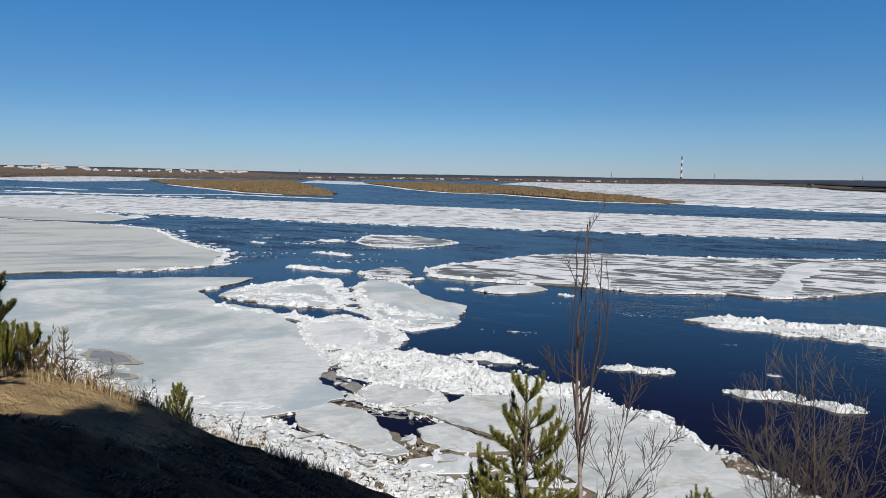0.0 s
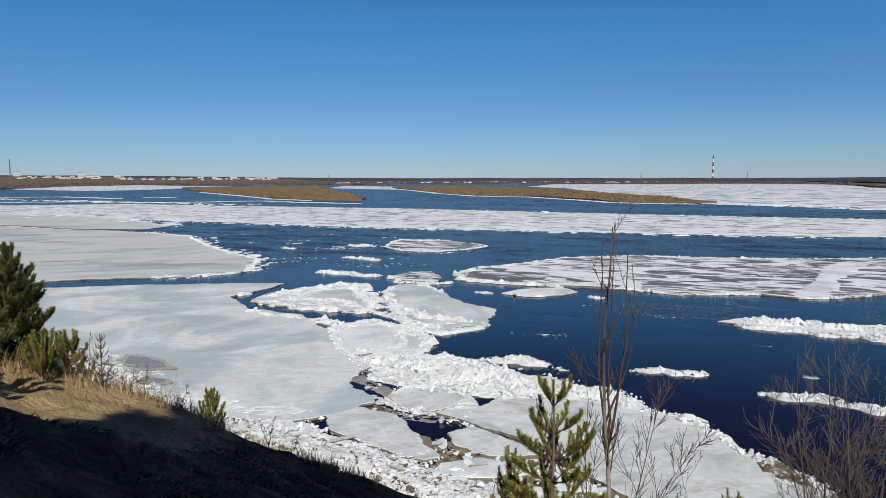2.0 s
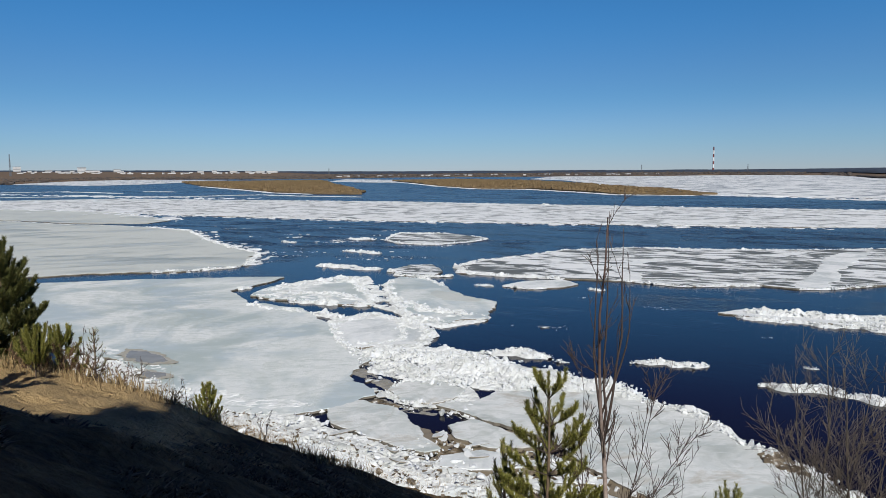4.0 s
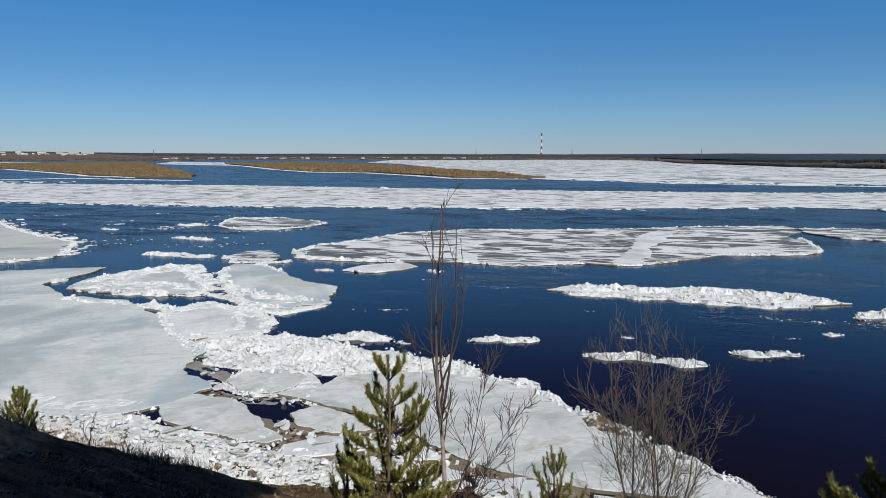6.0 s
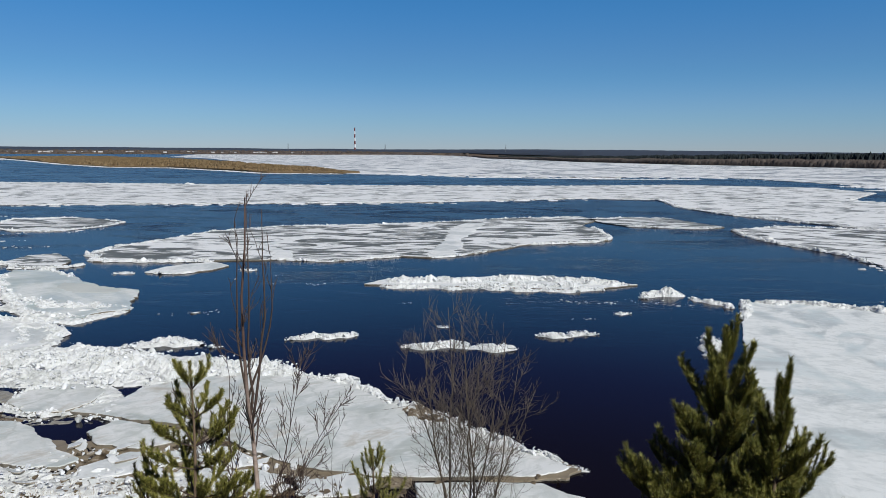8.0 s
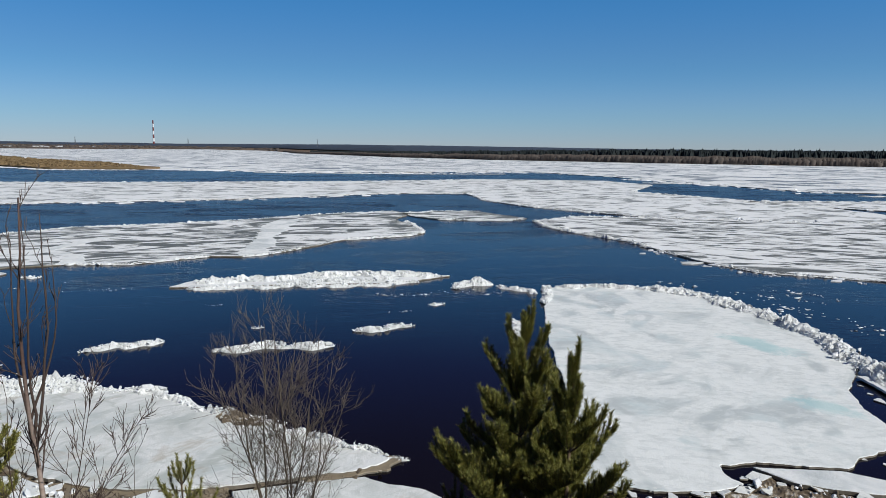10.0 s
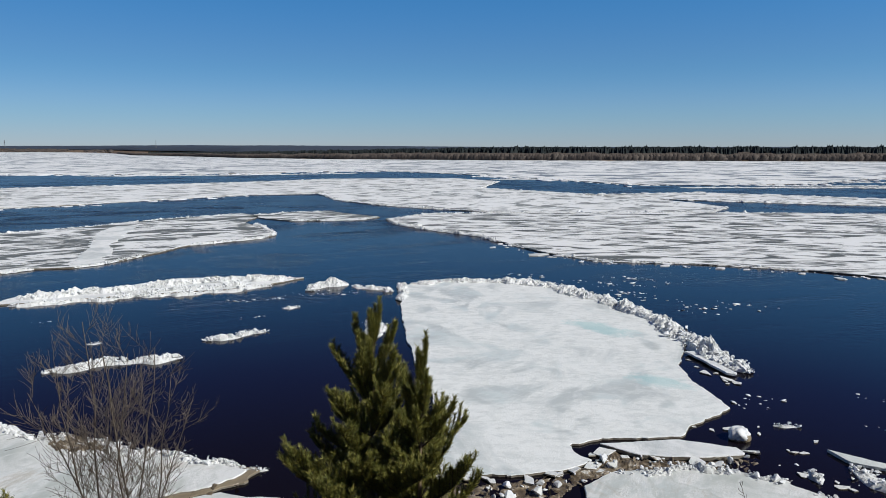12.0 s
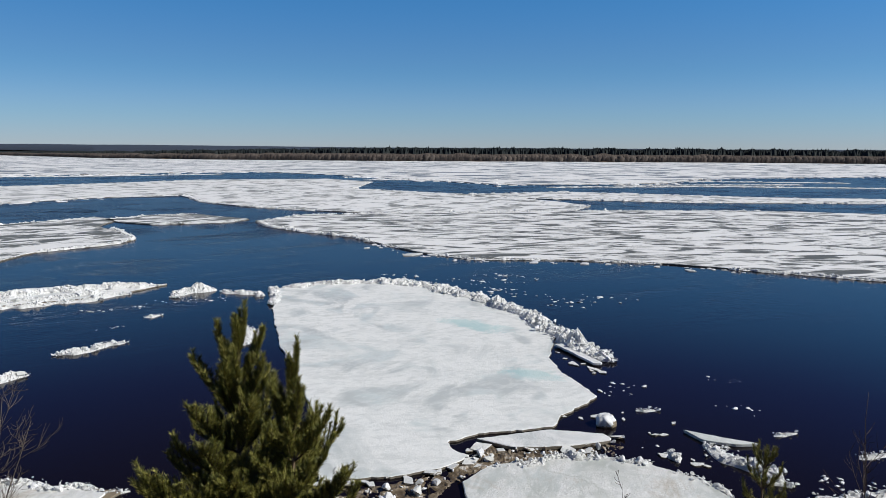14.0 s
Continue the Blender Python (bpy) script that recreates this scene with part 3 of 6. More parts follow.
def build_far_land():
    turns = np.arange(-100, 100.1, 0.25)
    verts, faces = [], []
    for t in turns:
        r0, h = far_shore(t)
        r0 += 25 * noise.noise((t * 0.5, 3, 0)) + 8 * noise.noise((t * 2.7, 7, 0))
        zt = 17.8 + 4800 * math.tan(radians(h)) + 2.5 * noise.noise((t * 0.25, 1, 4))
        town = min(1, max(0, (t - 27) / 6)) * (t < 90)
        for k, z in ((0, -0.5), (0.006, 1.5), (0.3, 5.0 + 4 * town), (0.62, 10.0 + town * (0.5 * zt - 10)), (0.86, 8.0 + town * (0.78 * zt - 8))):
            verts.append(polar(t, r0 + (4800 - r0) * k, z))
    n = 5
    faces = [(i * n + j, (i + 1) * n + j, (i + 1) * n + j + 1, i * n + j + 1) for i in range(len(turns) - 1) for j in range(n - 1)]
    tagged(mesh_object("far_land", verts, faces, MARSH, smooth=True), "flat brown marshland on the far side of the river", "land", kind="structure")
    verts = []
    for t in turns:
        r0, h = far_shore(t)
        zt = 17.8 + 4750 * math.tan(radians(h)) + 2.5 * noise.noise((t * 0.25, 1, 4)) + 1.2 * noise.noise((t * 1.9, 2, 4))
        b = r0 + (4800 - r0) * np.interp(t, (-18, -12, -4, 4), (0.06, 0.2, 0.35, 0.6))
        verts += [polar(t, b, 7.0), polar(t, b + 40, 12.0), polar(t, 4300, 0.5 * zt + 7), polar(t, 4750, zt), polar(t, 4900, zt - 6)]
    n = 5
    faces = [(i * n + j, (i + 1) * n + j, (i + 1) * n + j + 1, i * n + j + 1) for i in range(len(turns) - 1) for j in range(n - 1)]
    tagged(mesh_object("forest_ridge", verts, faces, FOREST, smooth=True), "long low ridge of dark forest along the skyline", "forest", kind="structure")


build_far_land()


def blades(places, rnd, lean=0.25):
    """Upright tapering blades: x, y, z, height, width."""
    v, f = [], []
    for x, y, z, h, w in places:
        a = rnd.uniform(0, 3.14)
        dx, dy = math.cos(a) * w / 2, math.sin(a) * w / 2
        lx, ly = rnd.normal(0, lean * h, 2)
        b = len(v)
        v += [(x - dx, y - dy, z), (x + dx, y + dy, z), (x + lx * 0.4 + dx * 0.8, y + ly * 0.4 + dy * 0.8, z + 0.6 * h), (x + lx * 0.4 - dx * 0.8, y + ly * 0.4 - dy * 0.8, z + 0.6 * h), (x + lx, y + ly, z + h)]
        f += [(b, b + 1, b + 2, b + 3), (b + 3, b + 2, b + 4)]
    return v, f


def island(points, seed, label, height):
    rnd = np.random.RandomState(seed)
    pts = np.array(points, float)
    e = thing("reed_island", (*pts.mean(0).round(1), 0), label, "island", "reed islands")
    out = ragged(pts, 14, 6, seed)
    v, f = slab_mesh(out, -0.5, 1.3, seed=seed)
    mesh_object("soil", v, f, REEDBED, e, "matted dry reed bed")
    lo, hi = out.min(0), out.max(0)
    p = lo + rnd.rand(90000, 2) * (hi - lo)
    p = p[inside(p, out)][:16000]
    v, f = blades([(x, y, 0.9, 0.66 * height * rnd.uniform(0.75, 1.05) * (1 + 0.4 * noise.noise((x * 0.02, y * 0.02, seed))) * min(1.0, 0.2 + (pts[:, 0].max() - x) / 170), rnd.uniform(1.5, 4.0)) for x, y in p], rnd, 0.06)
    mesh_object("reeds", v, f, REED, e, "dry golden-brown reeds", kind="stuff")


island([(-1029, 1185), (-675, 822), (-467, 642), (-375, 557), (-313, 524), (-270, 524), (-300, 586), (-480, 850), (-815, 1390)], 3, "low island covered in dry golden-brown reeds", 4.2)
island([(-627, 1348), (-497, 1147), (-330, 850), (-235, 716), (-180, 716), (-107, 618), (-70, 556), (8, 542), (-41, 700), (-120, 850), (-300, 1250), (-560, 1560)], 5, "long low island of brown reeds ringed with ice", 3.6)


def domes(places, rnd):
    """Rounded bushes on the far shore: x, y, z, height, width."""
    v, f = [], []
    for x, y, z, h, w in places:
        b = len(v)
        for k, rad in ((0.0, 0.42), (0.6, 0.5)):
            v += [(x + w * rad * math.cos(a) * rnd.uniform(0.75, 1.15), y + w * rad * math.sin(a) * rnd.uniform(0.75, 1.15), z + h * k * rnd.uniform(0.85, 1.15)) for a in np.arange(5) * 1.2566]
        v.append((x, y, z + h))
        for i in range(5):
            j = (i + 1) % 5
            f += [(b + i, b + j, b + 5 + j, b + 5 + i), (b + 5 + i, b + 5 + j, b + 10)]
    return v, f


def far_trees():
    rnd = np.random.RandomState(12)
    low = []
    for _ in range(26000):
        t = rnd.uniform(-80, -9.5)
        r0, h = far_shore(t)
        k = np.interp(t, (-34, -22, -14, -9.5), (1.0, 0.75, 0.55, 0.4)) * (1 + 0.3 * noise.noise((t * 0.8, 1, 3)))
        low.append((*polar(t, r0 + 8 + abs(rnd.normal(0, 22)), 0.5), rnd.uniform(6.5, 9.6) * k, rnd.uniform(5, 12)))
    for _ in range(7000):
        t = rnd.uniform(-9, 60)
        r0, h = far_shore(t)
        q = rnd.rand() ** 1.6 * 0.6
        if noise.noise((t * 0.5, q * 9, 2)) > -0.1:
            low.append((*polar(t, r0 + 10 + (4800 - r0) * q, 0.8 + 15 * q), rnd.uniform(2.0, 6), rnd.uniform(5, 18)))
    v, f = domes(low, rnd)
    tagged(mesh_object("willow_scrub", v, f, SHRUB, smooth=True), "belt of bare brown willow scrub along the far shore", "scrub", kind="stuff")
    v, f = [], []
    for _ in range(14000):
        t = rnd.uniform(-80, -11.5)
        r0, h = far_shore(t)
        x, y, z = polar(t, r0 + 60 + abs(rnd.normal(0, 90)), 1.0)
        k = np.interp(t, (-40, -30, -20, -12), (1.0, 0.82, 0.55, 0.36))
        hh = k * rnd.uniform(14.5, 17.5) * (1 + 0.16 * noise.noise((t * 0.5, 5, 1)) + 0.12 * noise.noise((t * 2.3, 8, 1)))
        if rnd.rand() < 0.02:
            hh *= 1.12
        w = hh * rnd.uniform(0.2, 0.42)
        for zb, zt, ww in ((0.05, 0.84, 1.0), (0.45, 1.0, 0.66)):
            b = len(v)
            v += [(x + w * ww * math.cos(a) * rnd.uniform(0.7, 1.2), y + w * ww * math.sin(a) * rnd.uniform(0.7, 1.2), z + hh * zb) for a in np.arange(5) * 1.2566] + [(x, y, z + hh * zt)]
            f += [(b + i, b + (i + 1) % 5, b + 5) for i in range(5)]
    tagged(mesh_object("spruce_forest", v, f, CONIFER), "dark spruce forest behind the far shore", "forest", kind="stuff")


far_trees()


# ---- the far town, the power station and its masts ----
def boxes(bm, x, y, z, sx, sy, sz, turn=0.0):
    r = bmesh.ops.create_cube(bm, size=1.0)
    bmesh.ops.transform(bm, matrix=Matrix.LocRotScale((x, y, z + sz / 2), Euler((0, 0, radians(turn))), Vector((sx, sy, sz))), verts=r["verts"])


def apartment(turn, r, width, height, z, depth=14):
    x, y, _ = polar(turn, r)
    e = thing("apartment_block", (x, y, z), "pale panel-built apartment block with a flat grey roof", "building", "buildings of the far town")
    bm = bmesh.new()
    boxes(bm, x, y, z, width, depth, height, turn)
    wall = part("wall", bm, PANEL, e)
    bm = bmesh.new()
    boxes(bm, x, y, z + height, width + 1.5, depth + 1.5, 1.0, turn)
    part("roof", bm, ROOF, e)
    inv = Matrix.Rotation(radians(turn), 3, "Z")
    for k in range(int(height / 6.4)):
        off = inv @ Vector((0, -depth / 2 - 0.1, 0))
        bm = bmesh.new()
        boxes(bm, x + off.x, y + off.y, z + 2.0 + 6.4 * k, width * 0.92, 0.3, 1.0, turn)
        part("glazing", bm, DARKGLASS, wall)


def build_town():
    rnd = random.Random(8)
    fixed = [(51.7, 3600, 30, 20), (47.7, 3700, 36, 20), (47.0, 3600, 60, 6), (45.4, 3700, 30, 12), (39.6, 3800, 30, 7), (38.6, 3800, 24, 10), (37.2, 3800, 36, 8), (36.1, 3800, 30, 7), (35.2, 3800, 45, 8), (34.3, 3800, 55, 9)]
    for t, r, w, h in fixed:
        apartment(t, r, w, h, 21 + (t - 34) * 0.75)
    for _ in range(60):
        t = rnd.uniform(34.2, 52)
        apartment(t, rnd.uniform(3500, 3950), rnd.uniform(8, 26), rnd.uniform(3.5, 8), 16 + (t - 34) * 0.75 + rnd.uniform(-5, 3))
    for _ in range(40):
        t = rnd.uniform(4, 30)
        apartment(t, rnd.uniform(2650, 3000), rnd.uniform(7, 20), rnd.uniform(2.5, 5), 4)


build_town()


def chimney():
    x, y, r = 0.0, 4400.0, 4.3
    e = thing("chimney", (x, y, 12), "tall chimney banded in red and white", "chimney")
    top = 152.0
    n = 7
    for k in range(n):
        z0, z1 = 12 + (top - 12) * k / n, 12 + (top - 12) * (k + 1) / n
        w0, w1 = r * (1.25 - 0.5 * k / n), r * (1.25 - 0.5 * (k + 1) / n)
        ang = np.linspace(0, 2 * math.pi, 16, endpoint=False)
        v = [(x + w0 * math.cos(a), y + w0 * math.sin(a), z0) for a in ang] + [(x + w1 * math.cos(a), y + w1 * math.sin(a), z1) for a in ang]
        f = [(i, (i + 1) % 16, 16 + (i + 1) % 16, 16 + i) for i in range(16)] + [tuple(range(16, 32))]
        mesh_object("band", v, f, REDPAINT if k % 2 == 0 else WHITEPAINT, e, "red painted band" if k % 2 == 0 else "white painted band")
    p = thing("power_station", (-10, 4420, 10), "long pale power station hall at the foot of the chimney", "building")
    for dx, w, h, d in ((-48, 104, 7.5, 40), (72, 36, 9, 40), (10, 150, 6, 50)):
        bm = bmesh.new()
        boxes(bm, -10 + dx, 4420, 10, w, d, h)
        part("hall", bm, PANEL, p)
    # dark box standing in for the tree grove before the hall
    bm = bmesh.new()
    boxes(bm, -10, 4380, 2, 250, 10, 15)
    part("grove_block", bm, ROOF, p)


chimney()


def mast(turn, r, el_top, width):
    """A lattice mast: four legs, girts and diagonals."""
    x, y, _ = polar(turn, r)
    z1 = 17.8 + r * math.tan(radians(el_top))
    e = thing("lattice_mast", (x, y, 4), "slender dark lattice mast on the far shore", "mast", "masts along the skyline")
    for sx in (-1, 1):
        for sy in (-1, 1):
            v, f = tube([(x + sx * width, y + sy * width, 4), (x + sx * width * 0.25, y + sy * width * 0.25, z1)], [width * 0.28, width * 0.2], 4)
            mesh_object("leg", v, f, STEEL, e)
    for k in range(5):
        q = k / 5
        w = width * (1 - 0.75 * q)
        z = 4 + (z1 - 4) * q
        v, f = tube([(x - w, y - w, z), (x + w * 0.85, y - w, z + (z1 - 4) / 5)], [width * 0.14] * 2, 4)
        mesh_object("brace", v, f, STEEL, e)


def tube(path, radii, sides=6, cap=True):
    """A round stem along a path, tapering by the given radii."""
    p = [Vector(q) for q in path]
    v, f = [], []
    side = Vector((1, 0.37, 0.2))
    for i, q in enumerate(p):
        d = (p[min(i + 1, len(p) - 1)] - p[max(i - 1, 0)]).normalized()
        a = d.cross(side).normalized()
        b = d.cross(a)
        v += [tuple(q + (a * math.cos(k * 2 * math.pi / sides) + b * math.sin(k * 2 * math.pi / sides)) * radii[i]) for k in range(sides)]
    for i in range(len(p) - 1):
        f += [(i * sides + k, i * sides + (k + 1) % sides, (i + 1) * sides + (k + 1) % sides, (i + 1) * sides + k) for k in range(sides)]
    if cap:
        f.append(tuple(range((len(p) - 1) * sides, len(p) * sides)))
    return v, f


for m_turn, m_r, m_el, m_w in ((5.2, 4000, 0.47, 2.6), (-2.4, 4000, 0.45, 3.2), (-12.05, 2600, 0.48, 1.4), (52.1, 3000, 1.45, 2.6), (29.9, 3800, 0.40, 2.2)):
    mast(m_turn, m_r, m_el, m_w)


# ---- river ice ----
# far field under the opposite shore, and the strips before it
far_field = [(-400, 1610)] + [polar(a, far_shore(a)[0] + 12)[:2] for a in range(12, -80, -4)]
far_field += [(560, 120), (424, 195), (337, 182), (262, 224), (270, 345), (262, 455), (225, 475), (144, 470), (72, 504), (17, 542), (-60, 700), (-121, 851), (-185, 1110), (-280, 1400)]
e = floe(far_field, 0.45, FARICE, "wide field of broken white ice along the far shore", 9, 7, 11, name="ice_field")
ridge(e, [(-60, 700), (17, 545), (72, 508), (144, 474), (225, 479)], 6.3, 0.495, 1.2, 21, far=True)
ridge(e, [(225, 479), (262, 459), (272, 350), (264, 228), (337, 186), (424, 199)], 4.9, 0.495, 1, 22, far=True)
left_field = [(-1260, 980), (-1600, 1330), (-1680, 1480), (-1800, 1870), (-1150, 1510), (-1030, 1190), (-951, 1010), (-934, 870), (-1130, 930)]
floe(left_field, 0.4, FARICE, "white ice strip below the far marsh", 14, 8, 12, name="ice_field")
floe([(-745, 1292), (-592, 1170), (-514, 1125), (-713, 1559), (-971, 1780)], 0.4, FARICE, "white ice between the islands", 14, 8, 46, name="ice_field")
for k, line in enumerate(([(-690, 515), (-644, 555), (-580, 540), (-519, 515)], [(-549, 574), (-501, 569)], [(-540, 400), (-473, 439), (-389, 445), (-355, 500), (-300, 477), (-240, 465)], [(-580, 1247), (-465, 1073), (-325, 838), (-232, 708), (-172, 690), (-103, 598), (-68, 540), (-8, 527)], [(-675, 815), (-467, 635), (-375, 550), (-313, 518)])):
    p = sample_line(line, 10)
    e = thing("ice_strip", (*p.mean(0).round(1), 0), "thin strip of white drift ice", "ice strip", "drift ice strips")
    ridge(e, line, (12, 9, 9, 11, 9)[k], 0.4, 1.5, 31 + k, far=True)

# long band across the river, running on into the sheets under the right bank
band = [(-570, 349), (-458, 354), (-410, 400), (-300, 396), (-180, 392), (-84, 372), (22, 354), (107, 350), (172, 360), (230, 330), (229, 289), (184, 245), (193, 194), (195, 157), (186, 126),
        (168, 119), (144, 129), (122, 149), (112, 168), (105, 190), (103, 216), (112, 250), (84, 258), (23, 242), (-35, 239), (-112, 236), (-180, 243), (-255, 252), (-350, 268), (-440, 270)]
e = floe(band, 0.4, BAND, "long band of drift ice streaked white and grey", 3.5, 2.2, 13)
ridge(e, [(-410, 402), (-300, 396), (-180, 392), (-84, 372), (22, 354), (107, 350), (172, 360)], 2.8, 0.385, 0.65, 41, cover=0.9, far=True)
ridge(e, [(112, 250), (84, 258), (23, 242), (-35, 239), (-112, 236), (-180, 243), (-255, 252)], 2.1, 0.275, 0.5, 42, cover=0.8, far=True)
ridge(e, [(112, 250), (103, 216), (105, 190), (112, 168), (122, 149), (144, 129), (168, 119), (186, 126)], 1.6, 0.35, 0.48, 43, cover=0.9)
ridge(e, [(195, 157), (193, 194), (184, 245), (229, 289)], 2.45, 0.385, 0.55, 44, cover=0.9, far=True)
ridge(e, [(120, 255), (150, 245), (184, 240)], 2.1, 0.33, 0.55, 45, cover=0.8, far=True)
ridge(e, [(-86, 371), (-80, 369)], 3.5, 1.76, 0.8, 46, far=True)

right_sheet = [(86, 151), (102, 158), (129, 143), (170, 115), (209, 81), (225, 50), (235, 20), (118, 8), (109, 26), (106, 36), (103, 45), (100, 54), (92.5, 66), (81.5, 77), (80.5, 86), (82, 101), (84.5, 112), (82, 129), (82, 141)]
e = floe(right_sheet, 0.35, RSHEET, "broad sheet of ice banded with grey melt streaks", 2.0, 0.9, 14)
ridge(e, [(86, 151), (82, 141), (82, 129), (84.5, 112), (82.5, 103)], 1.6, 0.495, 0.45, 51, single=40)
ridge(e, [(86, 151), (102, 158), (129, 143), (170, 115), (209, 81)], 1.6, 0.35, 0.48, 52)
ridge(e, [(82, 101), (80.5, 86), (81.5, 77), (92.5, 66), (100, 54)], 0.8, 0.18, 0.375, 53, cover=0.7)
ridge(e, [(103, 45), (106, 36), (109, 26)], 1.2, 0.36, 0.413, 54)
strip = [(187, 190), (236, 172), (262, 110), (300, 60), (280, 55), (223, 112), (201, 150)]
e = floe(strip, 0.4, BAND, "narrow strip of white ice beyond the sheet", 3, 1.5, 15)
ridge(e, [(187, 190), (236, 172), (262, 110)], 2.8, 0.44, 0.6, 55, far=True)
ridge(e, [(187, 188), (201, 150), (223, 112), (280, 56)], 2.6, 0.5, 0.6, 155, far=True)
for k, line in enumerate(([(260, 200), (330, 150), (400, 60)], [(300, 190), (380, 130)], [(60, 480), (150, 440), (220, 430)], [(240, 310), (330, 240), (420, 120)])):
    p = sample_line(line, 10)
    e = thing("ice_strip", (*p.mean(0).round(1), 0), "thin strip of white drift ice", "ice strip", "drift ice strips")
    ridge(e, line, 6, 0.4, 0.9, 56 + k, far=True)
link = [(59, 178), (72, 182), (83, 178), (86, 157), (79, 154), (64, 161)]
e = floe(link, 0.35, STREAK, "small flat floe bridging two larger floes", 1.6, 0.7, 16)
ridge(e, [(59, 178), (72, 182), (83, 178)], 1.28, 0.35, 0.42, 61)
ridge(e, [(86, 157), (79, 154), (64, 161)], 1.4, 0.36, 0.45, 62)

# banded floe in mid-river
banded = [(-44, 123.5), (-43.5, 133), (-37, 143), (-30.5, 157), (-16, 167), (2.7, 168.5), (23.5, 174), (38, 181), (60.5, 185.5), (63, 177.5), (53.7, 164), (53.8, 150), (51.6, 137), (46.8, 133), (33, 130.5), (24.3, 123), (15.7, 116.3),
          (12, 115.4), (7.5, 117.5), (-4.5, 113), (-13, 115.8), (-22.5, 115), (-33, 115.5), (-41, 116)]
e = floe(banded, 0.35, STREAK, "large floe with wind-drawn snow bands over grey ice", 1.0, 0.5, 17)
ridge(e, [(-22.5, 115), (-33, 115.6), (-41, 117), (-44, 123.5), (-43.5, 132), (-37, 142)], 2.2, 0.45, 0.45, 71, single=40)
ridge(e, [(-37, 143), (-30.5, 157), (-16, 167), (2.7, 168.5), (23.5, 174), (38, 181), (60.5, 185)], 1.2, 0.35, 0.42, 72)
ridge(e, [(55, 160), (53.8, 150), (51.6, 138), (46.8, 133.3), (33, 130.8)], 1.5, 0.45, 0.45, 73)
ridge(e, [(24, 123), (16, 116.6), (12, 115.8)], 1, 0.315, 0.375, 74)
ridge(e, [(7.5, 117.6), (-4.5, 113.2), (-13, 116)], 1.2, 0.315, 0.375, 75)
v, f = slab_mesh(ragged([(12.2, 116), (16, 116.4), (17.5, 122), (20, 128), (21, 138), (25, 150), (31, 168), (27, 171), (22, 160), (19, 146), (17, 136), (14, 124)], 0.5, 0.9, 5), 0.1, 0.26)
mesh_object("snow_drift", v, f, SNOW, e, "white snow drift lying across the floe")
v, f = slab_mesh(ragged([(-14, 115.8), (-10, 115.6), (-11, 124), (-16, 132), (-8, 145), (-10, 147), (-19, 133), (-13.5, 123)], 0.5, 0.6, 6), 0.1, 0.25)
mesh_object("snow_drift", v, f, SNOW, e, "curved white snow drift")
small = [(-30.2, 105), (-28.7, 109.7), (-22.5, 114), (-19, 110), (-21.3, 106), (-25.4, 103.4)]
e = floe(small, 0.3, SNOW, "small white floe beside the banded floe", 0.6, 0.3, 18)
ridge(e, [(-30.2, 105), (-25.4, 103.6), (-23, 105)], 0.9, 0.315, 0.338, 76)
oval = [(-83.8, 180), (-85, 188), (-70.5, 191), (-62, 185), (-55.6, 179), (-57, 170.5), (-63.4, 160.5), (-73, 161), (-80, 168)]
e = floe(oval, 0.3, STREAK, "oval floe with a raised white rim", 1.0, 0.5, 19)
ridge(e, [(-83.8, 180), (-85, 188), (-70.5, 191)], 1.76, 0.42, 0.48, 77)
ridge(e, [(-62, 185), (-55.6, 179), (-57, 170.5), (-63.4, 160.5), (-73, 161), (-80, 168), (-83.8, 180)], 1.12, 0.28, 0.42, 78)


def small_floe(line, width, height, size, seed, label="small floe of heaped white ice", single=20):
    p = sample_line(line, 1.0)
    e = thing("small_floe", (*p.mean(0).round(2), 0), label, "ice floe", "small floes in open water")
    ridge(e, line, width, height * 0.9, size * 0.75, seed, z=0.08, single=single)
    return e


long_floe = [(1.2, 93), (4, 96), (7.8, 96.2), (13, 95.8), (17.7, 96.6), (23.3, 97.9), (27.2, 95.7), (32.4, 91.5), (37.3, 89), (31.8, 87.4), (26.3, 87), (21.3, 88.2), (15.6, 90.2), (7.2, 91.2), (2.5, 92.4)]
e = floe(long_floe, 0.3, SNOW, "long narrow floe heaped with white ice rubble", 0.6, 0.3, 20)
ridge(e, [(4, 94.5), (13, 93.5), (18, 93.5), (24, 94), (30, 91.5), (36, 89)], 3.4, 0.9, 0.45, 81, single=120)
ridge(e, [(14, 92), (22, 89.5), (30, 88)], 3.4, 0.54, 0.413, 82, single=60)
ridge(e, [(3, 91.8), (8, 90.2), (15.6, 89.2), (21.3, 87.2), (26.3, 86.2), (31.8, 86.8)], 1.8, 0.4, 0.4, 184, z=0.1, single=60)
small_floe([(34.5, 80.6), (37.5, 82.8), (40.5, 82.5)], 3.0, 0.9, 0.55, 83, single=40)
small_floe([(40.5, 80.5), (42, 77.5), (43, 74.5)], 1.8, 0.5, 0.5, 84)
small_floe([(-6.5, 66.2), (-3.5, 67), (0.2, 67)], 1.8, 0.55, 0.42, 85, single=40)
small_floe([(4, 62.4), (7.5, 62.6), (11, 61.5), (14.4, 60.8)], 2.2, 0.6, 0.42, 86, single=60)
small_floe([(17.4, 64.9), (20.5, 64.8), (23.4, 65.1)], 1.7, 0.45, 0.42, 87, single=30)
small_floe([(8.1, 69.6), (9.5, 69.6)], 1.0, 0.4, 0.4, 88)
small_floe([(28.2, 73.4), (30, 73.2)], 1.2, 0.25, 0.4, 89)
small_floe([(-91.5, 169), (-83, 167)], 6.0, 0.5, 0.8, 90)
small_floe([(-78.5, 142), (-73, 142), (-68, 140)], 4.0, 0.45, 0.7, 91)
